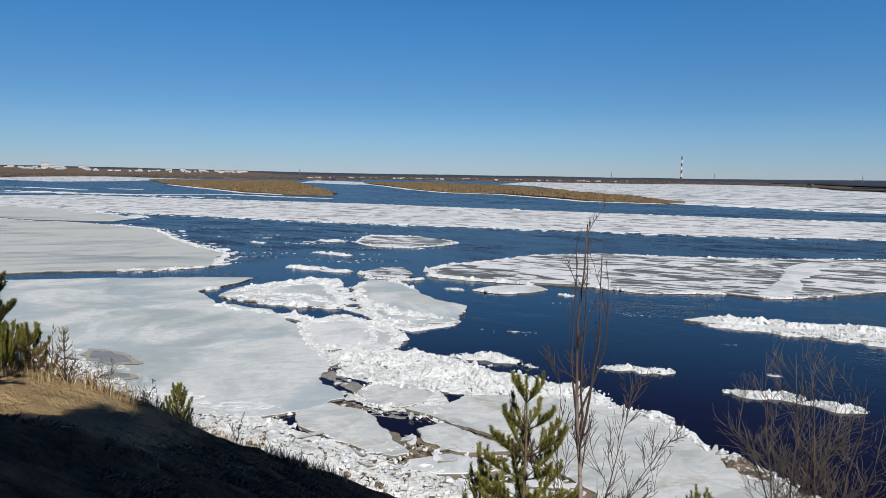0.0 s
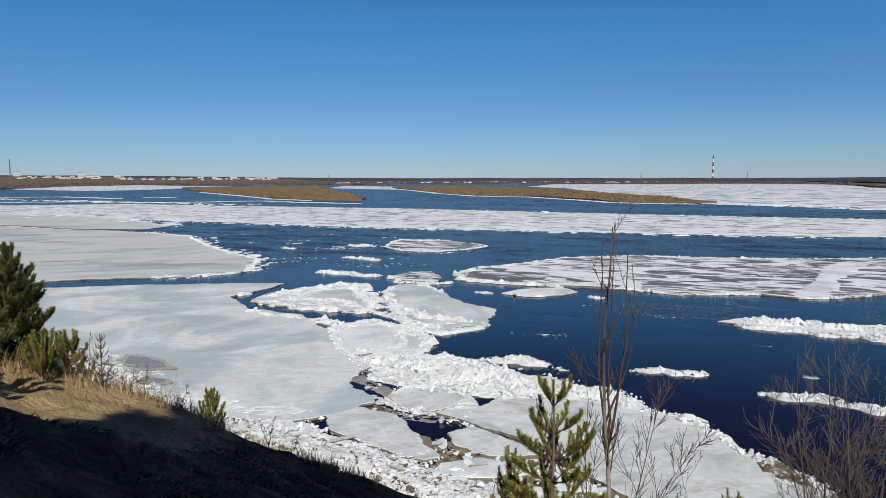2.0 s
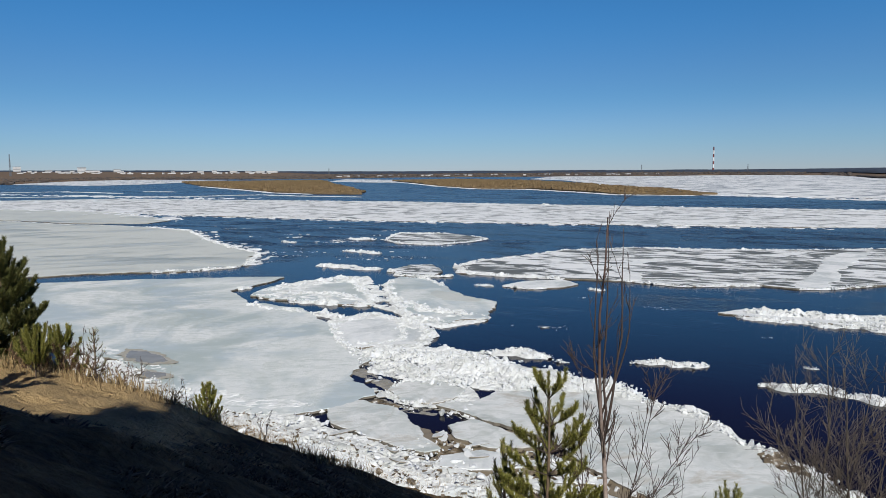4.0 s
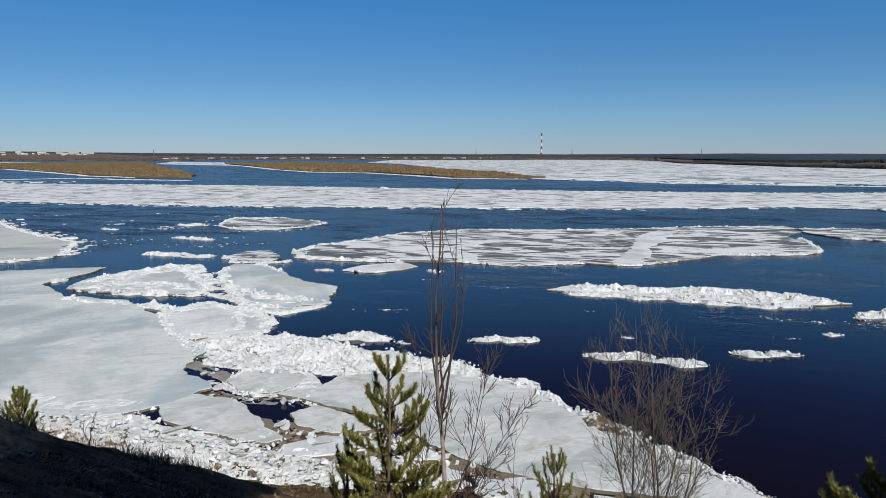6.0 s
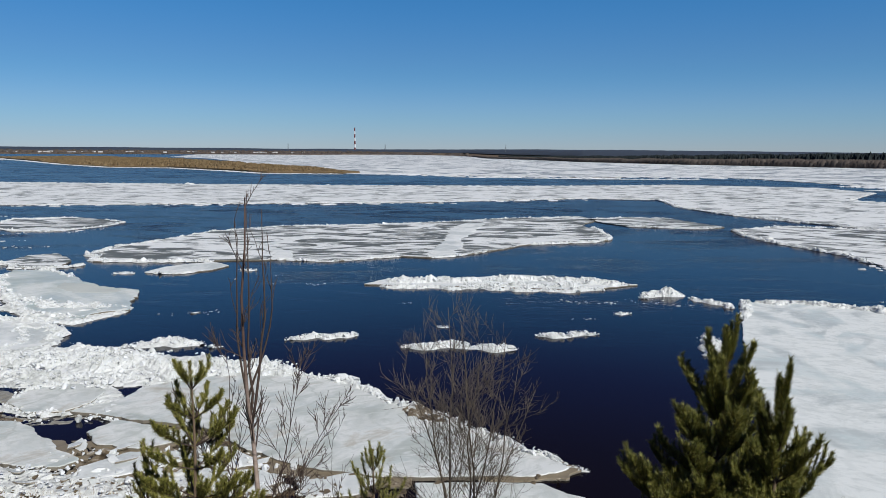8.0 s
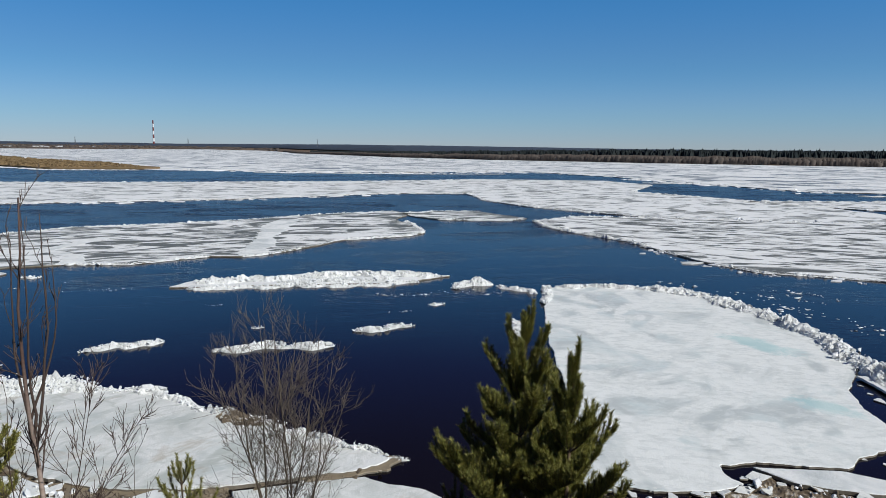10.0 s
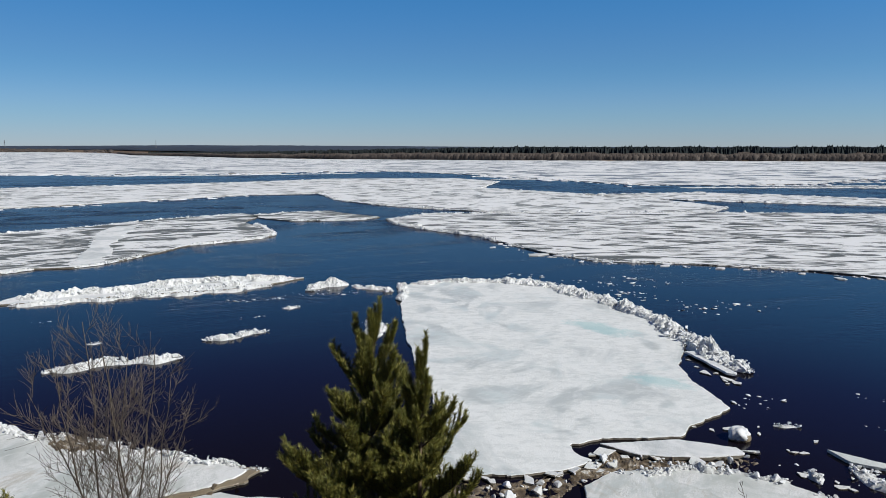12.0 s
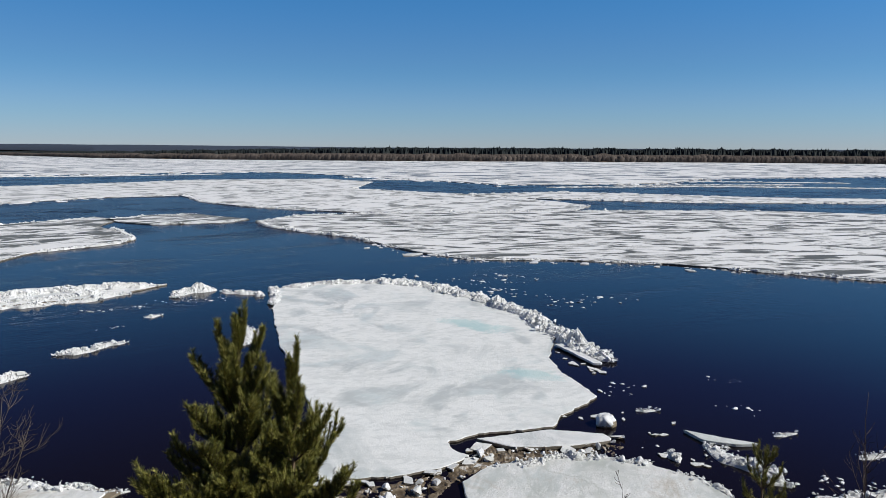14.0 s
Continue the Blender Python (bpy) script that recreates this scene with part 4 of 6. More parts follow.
small_floe([(-105, 158), (-100, 155.5)], 3.0, 0.4, 0.7, 92)
small_floe([(-34.5, 104.5), (-31.5, 105)], 2.0, 0.5, 0.5, 93)
small_floe([(-17, 106.5), (-14.5, 106)], 1.6, 0.5, 0.5, 94)


def drift_bits(seed, outline, count, size, label):
    """Scattered single scraps of ice afloat."""
    rnd = np.random.RandomState(seed)
    poly = np.array(outline, float)
    e = thing("drifting_scraps", (*poly.mean(0).round(1), 0), label, "ice scraps", kind="stuff")
    lo, hi = poly.min(0), poly.max(0)
    p = lo + rnd.rand(count * 4, 2) * (hi - lo)
    p = p[inside(p, poly)][:count]
    places = []
    for x, y in p:
        crowd = rnd.randint(2, 9) if rnd.rand() < 0.6 else rnd.randint(12, 30)
        for _ in range(crowd):
            a, b, r = rnd.normal(0, size * 0.45 * crowd ** 0.8), rnd.normal(0, size * 0.16 * crowd ** 0.8), math.hypot(x, y)
            places.append((x + (y * a + x * b) / r, y + (y * b - x * a) / r, 0.0, 1.2 * size * rnd.lognormal(-0.7, 0.55)))
    lumps_joined("scraps", places, e, rnd, flat=0.13)


drift_bits(101, [(-110, 120), (-60, 108), (-60, 150), (-85, 200), (-140, 215), (-160, 200)], 34, 0.8, "scattered scraps of drift ice on open water")
drift_bits(102, [(20, 70), (40, 66), (46, 82), (30, 84)], 4, 0.4, "scattered scraps of ice near the floe")
drift_bits(103, [(62, 40), (80, 50), (74, 70), (60, 82), (64, 62)], 15, 0.55, "loose scraps of ice past the ridge")
drift_bits(104, [(-20, 70), (10, 75), (12, 100), (-15, 108), (-22, 90)], 5, 0.28, "tiny scraps of ice on dark water")
drift_bits(105, [(44, 30), (56, 30), (52, 20), (40, 8), (38, 16)], 6, 0.4, "broken scraps by the shore")



def brash_belt(seed, line, width, count, size, label):
    """A belt of loose flat pieces of ice drifting along a line."""
    rnd = np.random.RandomState(seed)
    pts = sample_line(line, 2.0)
    e = thing("drift_ice_belt", (*pts.mean(0).round(1), 0), label, "drift ice", kind="stuff")
    v, f = [], []
    for _ in range(count):
        x, y = pts[rnd.randint(len(pts))] + rnd.normal(0, width * 0.5, 2)
        w, turn, b = size * rnd.lognormal(-0.4, 0.6), rnd.uniform(0, 6.28), len(v)
        ring = [(math.cos(a) * w * rnd.uniform(0.5, 1.1), 0.6 * math.sin(a) * w * rnd.uniform(0.5, 1.1)) for a in np.arange(7) * 0.8976]
        ring = [(x + p * math.cos(turn) - q * math.sin(turn), y + p * math.sin(turn) + q * math.cos(turn)) for p, q in ring]
        top = min(0.3, 0.04 + w * rnd.uniform(0.03, 0.09))
        v += [(p, q, -0.1) for p, q in ring] + [(p + 0.06 * (x - p), q + 0.06 * (y - q), top * rnd.uniform(0.7, 1.2)) for p, q in ring] + [(x, y, top * 1.1)]
        f += [(b + i, b + (i + 1) % 7, b + 7 + (i + 1) % 7, b + 7 + i) for i in range(7)] + [(b + 7 + i, b + 7 + (i + 1) % 7, b + 14) for i in range(7)]
    mesh_object("pieces", v, f, RUBBLE, e, kind="stuff")


brash_belt(201, [(-40, 640), (17, 535), (72, 500), (144, 465), (225, 468), (262, 448)], 16, 420, 4.0, "belt of loose white ice before the far field")
brash_belt(202, [(264, 224), (337, 180), (424, 192), (560, 118)], 10, 260, 2.6, "belt of loose white ice before the far field")
brash_belt(203, [(262, 345), (268, 260), (262, 228)], 12, 120, 3.0, "belt of loose white ice before the far field")
brash_belt(204, [(187, 188), (236, 170), (262, 108), (300, 58)], 8, 180, 1.8, "loose ice along a narrow floe")
brash_belt(205, [(-540, 330), (-460, 300), (-380, 262), (-320, 270), (-260, 250), (-200, 222)], 12, 300, 2.6, "loose white ice between the grey sheets")
brash_belt(206, [(-690, 480), (-600, 470), (-500, 450), (-400, 430), (-300, 425)], 14, 160, 3.5, "loose white ice beyond the long band")
brash_belt(207, [(-180, 190), (-150, 178), (-128, 157), (-108, 142), (-94, 133), (-84, 114), (-90, 103)], 3, 200, 0.9, "loose white ice along the grey sheet")
brash_belt(208, [(-255, 248), (-180, 239), (-112, 233), (-35, 235), (23, 238), (84, 254)], 3.5, 160, 1.5, "loose white ice along the long band")
brash_belt(209, [(80, 100), (79, 86), (80, 77), (91, 65), (99, 53), (105, 36)], 2.4, 70, 0.6, "loose ice along the banded sheet")

# ---- the white floe under the bank ----
big = [(46, 77), (51, 76.6), (58.6, 71.6), (61.4, 64), (60.2, 54), (56.8, 45.6), (53, 39.6), (49.4, 36.8), (47, 35.4), (45, 32.5), (42.3, 27.4), (37.3, 26.9), (35.5, 26.2), (30.8, 28.9), (28.9, 29.2), (28.2, 27.8), (28.5, 26.9),
       (26.4, 26.8), (23.4, 28), (20.5, 30.3), (26.7, 41), (33, 55), (39.8, 67.5)]
e = floe(big, 0.26, BIGFLOE, "great white snow-crusted floe with melt patches", 0.35, 0.26, 24)
ridge(e, [(47, 77), (51.6, 75.8), (58.5, 71.3)], 2.2, 0.63, 0.375, 111, z=0.18, single=50)
ridge(e, [(57, 72.5), (61, 66), (60.5, 58), (59.4, 53)], 3.4, 0.81, 0.375, 112, z=0.18, single=100)
ridge(e, [(60, 54), (57.6, 46.5), (54.6, 40.5), (51.5, 35.5), (50.6, 31.2)], 3.2, 1.03, 0.375, 113, z=0.15, single=130)
ridge(e, [(41, 69), (44, 74), (46, 77.5)], 1.6, 0.45, 0.338, 114, z=0.2, single=30)
brash(e, [(52, 76), (59, 73), (63, 66), (62.5, 58), (61, 52), (59, 46), (56, 40), (53, 34.5), (51, 30.5), (50, 31), (52.4, 36), (55.6, 41), (58.6, 47), (60.4, 54), (60.6, 63), (57, 71)], 0.42, 120, 0.32, 0.0, 40)
small_floe([(30.3, 57), (32.5, 60), (34, 63)], 2.6, 0.6, 0.5, 115, single=40)
plate = [(50.6, 37.5), (51.2, 37.0), (48.9, 31.4), (48.3, 31.8)]
v, f = slab_mesh(ragged(plate, 0.3, 0.14, 4), 0.12, 0.30)
mesh_object("tilted_plate", v, f, SNOW, thing("ice_plate", (49.6, 34.4, 0), "long broken ice plate leaning by the ridge", "ice plate"))
slab_k = [(30.4, 28.1), (34.7, 26), (36.7, 23.1), (36.3, 22.4), (33.9, 23.4), (31, 25.9)]
floe(slab_k, 0.4, SNOW, "long pale ice slab broken off the great floe", 0.35, 0.12, 25)
low_r = [(25.8, 24.9), (28.5, 25.1), (32.1, 22.8), (34, 20.7), (34.9, 19.1), (35.1, 16.5), (34.5, 14.4), (32, 11.5), (27, 12.5), (22, 20)]
e = floe(low_r, 0.35, SHOREICE, "smooth grey-white shore ice under the bank", 0.4, 0.15, 26)
ridge(e, [(28, 25.1), (32.1, 22.9), (34.2, 20.8), (35, 19)], 1.1, 0.36, 0.262, 116, z=0.2, single=60)
ridge(e, [(35, 18), (35.3, 16.4), (34.6, 14.2)], 0.8, 0.27, 0.225, 117, z=0.15, single=20)
mud = thing("muddy_brash", (27, 26.5, 0), "brown muddy brash ice wedged between the floes", "brash ice", kind="stuff")
brash(mud, [(20, 30), (23, 27.6), (26.4, 26.6), (28.5, 26.8), (30.5, 28), (31, 25.8), (34, 23.3), (36.2, 22.3), (36.5, 21.5), (34, 21), (32.3, 23), (28.5, 25.3), (25.5, 25.2), (22, 24), (17, 28)], 0.30, 118, 0.12, 0.0, 0, DIRTY)
crust(mud, [(20, 30), (23, 27.6), (26.4, 26.6), (28.5, 26.8), (30.5, 28), (31, 25.8), (34, 23.3), (36.2, 22.3), (36.5, 21.5), (34, 21), (32.3, 23), (28.5, 25.3), (25.5, 25.2), (22, 24), (17, 28)], 0.6, 0.24, 20, 0.01, 0.12, "brown wet plates of ice", DIRTY)
brash(mud, [(20, 30), (23, 27.6), (26.4, 26.6), (28.5, 26.8), (31, 25.8), (34, 23.3), (36.2, 22.3), (34, 21), (32.3, 23), (28.5, 25.3), (25.5, 25.2), (20, 26)], 0.32, 119, 0.28, 0.06, 70)
bm = bmesh.new()
bmesh.ops.create_icosphere(bm, subdivisions=4, radius=0.62)
for vv in bm.verts:
    vv.co = Vector((vv.co.x * 1.15, vv.co.y * 0.95, min(0.46, max(vv.co.z, -0.5)))) * (1 + 0.30 * noise.noise(vv.co * 1.6) + 0.16 * noise.noise(vv.co * 3.4) + 0.06 * noise.noise(vv.co * 9)) + Vector((38.4, 24.2, 0.25))
boulder = thing("ice_boulder", (38.4, 24.2, 0), "big rounded lump of ice stained brown below", "ice block")
lump = part("lump", bm, BLOCK, boulder, smooth=True)
lump.data.materials.append(TAN)
for q in lump.data.polygons:
    q.material_index = int(q.center.z + 0.25 * noise.noise(q.center * 2.0) < 0.2)
small_floe([(40, 18.4), (39, 15.6), (38.2, 12.6)], 1.9, 0.7, 0.36, 121, "heap of white ice rubble by the shore", 70)
small_floe([(37, 11.4), (40.5, 9.2), (44, 7.2)], 1.1, 0.32, 0.34, 122, "heap of white ice rubble by the shore", 50)
small_floe([(44.4, 16), (46, 15.2)], 0.9, 0.25, 0.3, 123)
small_floe([(44.6, 11.2), (46.6, 10.4)], 1.0, 0.25, 0.3, 124)
small_floe([(42, 24.2), (43.3, 23.2)], 0.9, 0.35, 0.32, 125)
small_floe([(36.6, 18.2), (37.6, 19.5)], 0.9, 0.3, 0.3, 126)
plate = [(40.9, 20.2), (41.6, 17.6), (42.3, 15.9), (41.2, 16.8), (40.3, 18.6)]
v, f = slab_mesh(ragged(plate, 0.35, 0.08, 4), 0.02, 0.2)
mesh_object("plate", v, f, SHEET, thing("ice_plate", (41.2, 18, 0), "thin pale ice plate afloat by the shore", "ice plate"))

# ---- shore ice and rubble under the camera ----
POOL = plain("brown_melt_water", (0.19, 0.175, 0.13), (0.38, 0.36, 0.30), 0.9, 0.25, 0.1, spec=0.3)
SILT = plain("silty_rim_ice", (0.30, 0.27, 0.20), (0.52, 0.49, 0.41), 1.1, 0.5, 0.2)
for pool_seed, pool in ((8, [(-54.9, 54.0), (-52.4, 54.3), (-50, 53.6), (-48, 52.5), (-46.3, 51.2), (-47.8, 50.0), (-50.6, 50.1), (-53.7, 51.8)]), (9, [(-48.2, 47.9), (-47.2, 48.7), (-44.8, 48.4), (-43.2, 47.4), (-44.4, 46.4), (-46.6, 46.6)])):
    pond = ragged(pool, 0.3, 0.55, pool_seed)
    puddle = thing("shore_puddle", (*np.mean(pool, 0).round(2), 0), "shallow brown melt puddle on the shore ice", "puddle", "puddles on the shore ice")
    mid = pond.mean(0)
    for piece, grow, high, stuff in (("silt_rim", 1.0, 0.285, SILT), ("melt_water", 0.74, 0.290, POOL)):
        ring = mid + (ragged(pool, 0.3, 0.7, pool_seed + 5) - mid) * grow if grow < 1 else pond
        mesh_object(piece, np.c_[ring, np.full(len(ring), high)], [tuple(range(len(ring)))], stuff, puddle)
sheet = [(-190, 62), (-130.7, 71), (-101.6, 84.3), (-88.3, 92.5), (-76.3, 99), (-67.7, 102.3), (-67.3, 94.5), (-67.8, 87.4), (-59, 80), (-50, 78.7), (-41.2, 71.3), (-36.2, 64.3), (-29.9, 58.3), (-29.3, 53.4), (-24.1, 49.3), (-26.3, 45.2),
         (-27.6, 43.7), (-29.4, 42.7), (-32.8, 42), (-37.4, 43), (-42.6, 45.5), (-48, 48.2), (-54.4, 51), (-65.6, 53), (-90, 54), (-150, 58)]
e = floe(sheet, 0.35, SHEET, "wide sheet of grey-white shore ice, soaked and smooth", 0.6, 0.7, 27, bottom=-0.2)
ridge(e, [(-41, 71.5), (-36.5, 64.5), (-31, 59.5)], 1.4, 0.315, 0.3, 130, z=0.2, single=30)
far_sheet = [(-108.7, 89), (-103.3, 95), (-95, 99.6), (-88.9, 104.3), (-83.6, 112), (-94.3, 131.8), (-109.4, 140.5), (-128.3, 155.5), (-152.3, 177), (-176, 185.6), (-200.7, 190.5), (-216, 188), (-252, 194), (-300, 185), (-240, 110), (-139, 75.6)]
e = floe(far_sheet, 0.35, GREYICE, "wide grey sheet of melting ice", 1.2, 1.9, 28)
ridge(e, [(-176, 186), (-152.3, 177.5), (-128.3, 156), (-109.4, 141), (-94.3, 132), (-84, 113)], 1.92, 0.35, 0.48, 131, cover=0.5)
ridge(e, [(-84, 111), (-89, 104.5), (-95, 100)], 1.6, 0.36, 0.45, 132)
ridge(e, [(-176, 186), (-216, 188.5), (-252, 194.5), (-290, 187)], 2.1, 0.275, 0.5, 133, far=True)
back_sheet = [(-427, 262), (-319, 274), (-255, 252), (-193.7, 216), (-190, 200), (-218, 193), (-255, 199), (-307, 191), (-400, 220)]
e = floe(back_sheet, 0.35, GREYICE, "grey ice sheet edged with white rubble", 2.2, 1.2, 29)
ridge(e, [(-319, 273), (-255, 251), (-195, 216)], 2.1, 0.275, 0.55, 134, far=True)

m1 = [(-62.4, 84.6), (-64.4, 91.7), (-61, 100.5), (-56, 107), (-52, 98), (-43, 86), (-42.4, 83.5), (-46.7, 83), (-54.7, 83.3)]
e = floe(m1, 0.4, SHEET, "rough white floe buried in rubble", 0.5, 0.8, 30)
ridge(e, [(-63, 88), (-61, 98), (-56.5, 105), (-52.5, 99)], 3, 0.63, 0.413, 141, single=60)
ridge(e, [(-60, 86), (-52, 90), (-46, 88)], 2.6, 0.495, 0.375, 142, single=60)
ridge(e, [(-62, 85), (-54.7, 84), (-47, 83.4), (-42.6, 84), (-43.5, 87), (-52, 98), (-56, 106)], 2.4, 0.5, 0.4, 181, z=0.1, single=40)
m2 = [(-54.5, 116), (-53.4, 123), (-49.9, 125), (-44.6, 117.3), (-43.6, 111), (-49.6, 110)]
e = floe(m2, 0.4, STREAK, "small floe with a rubble collar", 0.5, 0.6, 31)
ridge(e, [(-54.5, 116), (-49.6, 110.3), (-43.6, 111), (-41, 113)], 1.6, 0.405, 0.375, 143, single=30)
m3 = [(-49.3, 104), (-48.9, 108.2), (-43.8, 107.8), (-38.7, 101.7), (-32.5, 94), (-26.8, 91.2), (-26.2, 86.5), (-25, 80), (-27.9, 78.4), (-28.6, 75), (-32.9, 77), (-39.6, 86.6), (-43.5, 92.3)]
e = floe(m3, 0.4, SHEET, "jutting white floe with grey melt hollow", 0.45, 0.6, 32)
ridge(e, [(-40, 87), (-34, 83), (-29, 82), (-25.5, 82)], 3.6, 0.54, 0.375, 144, single=90)
ridge(e, [(-42, 91), (-36, 80), (-31, 77.5), (-28, 77)], 2.2, 0.45, 0.338, 145, single=60)
ridge(e, [(-49, 104), (-44, 93), (-40, 87)], 2.0, 0.45, 0.4, 182, single=30)
ridge(e, [(-48, 108), (-43.8, 107.4), (-38.7, 101.2)], 1.4, 0.4, 0.4, 183, single=20)
v, f = slab_mesh(ragged([(-38, 97), (-34, 95.5), (-29, 91), (-30, 89.4), (-34, 90), (-38, 93.5)], 0.5, 0.7, 9), 0.15, 0.262)
mesh_object("melt_hollow", v, f, GREYICE, e, "grey soaked melt hollow")
m4 = [(-41.4, 71.4), (-42.2, 74.8), (-39.6, 79.3), (-32.1, 75), (-29.1, 71.8), (-27.8, 66.9), (-28.6, 65.2), (-31.3, 63.5), (-33.6, 62.3), (-37.5, 65.6)]
e = floe(m4, 0.4, SNOW, "white floe ringed with crushed ice", 0.45, 0.6, 33)
ridge(e, [(-41, 73), (-39.5, 78), (-33, 75.5), (-29.3, 72), (-28, 67.3)], 2.2, 0.54, 0.338, 146, single=80)
ridge(e, [(-33, 73), (-30, 67), (-33.5, 63)], 1.6, 0.36, 0.3, 147, single=40)
small_floe([(-59, 79), (-51, 76.8), (-43.5, 76), (-40.6, 73.8)], 2.2, 0.6, 0.5, 148, "row of white ice rubble", 60)
small_floe([(-66.5, 91), (-69, 89)], 2.4, 0.5, 0.5, 149)
small_floe([(-70, 118), (-64, 118)], 3.4, 0.6, 0.6, 150)
small_floe([(-62, 116), (-57, 117)], 2.4, 0.45, 0.6, 151)
small_floe([(-21, 65), (-18, 66.4), (-14.3, 64.4)], 3.0, 0.9, 0.48, 152, "heap of white ice rubble", 60)
small_floe([(-13.4, 64.4), (-12, 64.2)], 1.0, 0.55, 0.5, 153, "rounded lumps of ice")

crust(e, [(-62, 86), (-58, 96), (-55, 104), (-51, 98), (-46, 91), (-43, 87), (-39, 88), (-44, 93), (-50, 101), (-55, 109), (-62, 101), (-65, 91)], 1.2, 0.5, 9, 0.0, 0.3)
mass = thing("rubble_field", (-22, 58, 0), "jumbled field of crushed white ice between the floes", "ice rubble", kind="stuff")
ridge(mass, [(-32, 61), (-27, 60.5), (-22, 60), (-15, 57.5), (-9.8, 57.8), (-5, 55.5)], 3.6, 0.9, 0.36, 160, single=130)
ridge(mass, [(-27, 62.5), (-22, 63), (-16, 60.5)], 3, 0.54, 0.338, 161, single=60)
ridge(mass, [(-29, 57.5), (-24, 56.5), (-18, 55.5), (-12, 56)], 2.6, 0.54, 0.315, 162, single=80)
crust(mass, [(-34, 62), (-30, 66), (-22, 65), (-17, 62.5), (-9, 59.5), (-4, 56), (-12, 55), (-17, 53.5), (-20, 54.5), (-25, 54.2), (-28.5, 55), (-30, 58.5)], 0.9, 0.5, 5, 0.08)
brash(mass, [(-33, 62), (-26, 66), (-18, 63), (-10, 60), (-12, 55), (-20, 53), (-26, 53), (-30, 56)], 0.26, 163, 0.25, 0.25, 60)
m7 = [(-24.4, 51), (-23.7, 53.7), (-21, 54.4), (-18.3, 52.8), (-18.2, 50.4), (-19.7, 48.5), (-21.9, 48.6)]
e = floe(m7, 0.4, SHOREICE, "round pale floe with a rubble collar", 0.35, 0.3, 34)
ridge(e, [(-24.2, 51.5), (-23.6, 53.8), (-21, 54.6), (-18.2, 53)], 1.2, 0.405, 0.285, 164, z=0.2, single=50)
ridge(e, [(-24.3, 50.8), (-22, 48.6), (-19.6, 48.4), (-18, 50.3)], 0.9, 0.27, 0.255, 165, z=0.1, single=40)
spit = [(-19, 48.5), (-16.7, 50), (-15.8, 53), (-11.6, 55), (-6.9, 54.8), (-2.3, 53.8), (-0.2, 51.5), (2.6, 47.2), (4.1, 46.4), (6.1, 44), (7.9, 41.3), (9.9, 39.2), (11.4, 37), (11.9, 36.4), (11.1, 35.9), (9.7, 35.6), (6.3, 36), (3.2, 36.3), (0.8, 36.6),
        (-3, 38.2), (-6.5, 41), (-9.4, 44.4), (-12, 45.6), (-15.7, 47)]
e = floe(spit, 0.42, SHOREICE, "long pale tongue of shore ice running out over the water", 0.35, 0.28, 35)
ridge(e, [(-16, 53.5), (-11.6, 55.6), (-6.9, 55.2), (-2.3, 54), (0, 51.6), (2.6, 47.6)], 1.6, 0.495, 0.315, 166, z=0.18, single=110)
ridge(e, [(2.6, 47.6), (4.2, 46.3), (6.3, 43.8), (8.2, 41.2)], 1.6, 0.45, 0.3, 167, z=0.15, single=80)
ridge(e, [(8, 41.4), (10, 39.2), (11.6, 37)], 1.2, 0.36, 0.27, 168, z=0.2, single=40)
ridge(e, [(3.2, 45.4), (5.5, 43.6), (7.6, 41)], 1.2, 0.225, 0.27, 169, z=0.15, label="grey dirty rubble")
s2 = [(-26.5, 44.7), (-25, 47.5), (-21.6, 46.8), (-18.4, 43.3), (-15.8, 40.5), (-16.6, 39.6), (-19.6, 40.3), (-23, 41.6), (-24.8, 42.2)]
floe(s2, 0.42, SHOREICE, "pale wedge-shaped ice slab by the shore", 0.3, 0.3, 36)
m8 = [(-16.9, 44.6), (-15.5, 46.4), (-11.7, 44.6), (-9.4, 43.4), (-10.8, 42.4), (-12.9, 41.7), (-15.5, 42.7)]
floe(m8, 0.4, SHOREICE, "pale ice slab with a muddy edge", 0.3, 0.28, 37)
m9 = [(-15.4, 39.5), (-13.2, 41.3), (-10.5, 41.1), (-9.0, 40.4), (-10.4, 39.2), (-12.9, 38.2), (-14.9, 38)]
floe(m9, 0.4, SNOW, "small white ice slab on the mud", 0.35, 0.12, 38)
floe([(-9.4, 42.3), (-7.2, 41.2), (-5.2, 38.8), (-7.5, 38.4), (-9.8, 40.6)], 0.36, SNOW, "small white ice slab on the mud", 0.35, 0.12, 39)
floe([(-3.3, 36.4), (-0.6, 37.2), (1.2, 36.2), (0, 34.6), (-2.6, 34.6)], 0.4, SNOW, "small white ice slab on the mud", 0.35, 0.12, 43)
floe([(-8.4, 38), (-5.5, 38.3), (-3.8, 36.8), (-5.5, 35.6), (-8.2, 36.2)], 0.34, SNOW, "small white ice slab on the mud", 0.35, 0.12, 44)
low = [(3, 35.6), (6.5, 35.3), (9.8, 34.8), (10.7, 33.6), (12.3, 32.2), (13.2, 30.6), (10, 29), (6, 31.5), (3, 33.5)]
floe(low, 0.36, SHOREICE, "smooth pale shore ice below the bank", 0.4, 0.15, 45)
small_floe([(11.6, 36.9), (12.9, 36.2)], 0.8, 0.25, 0.3, 170)
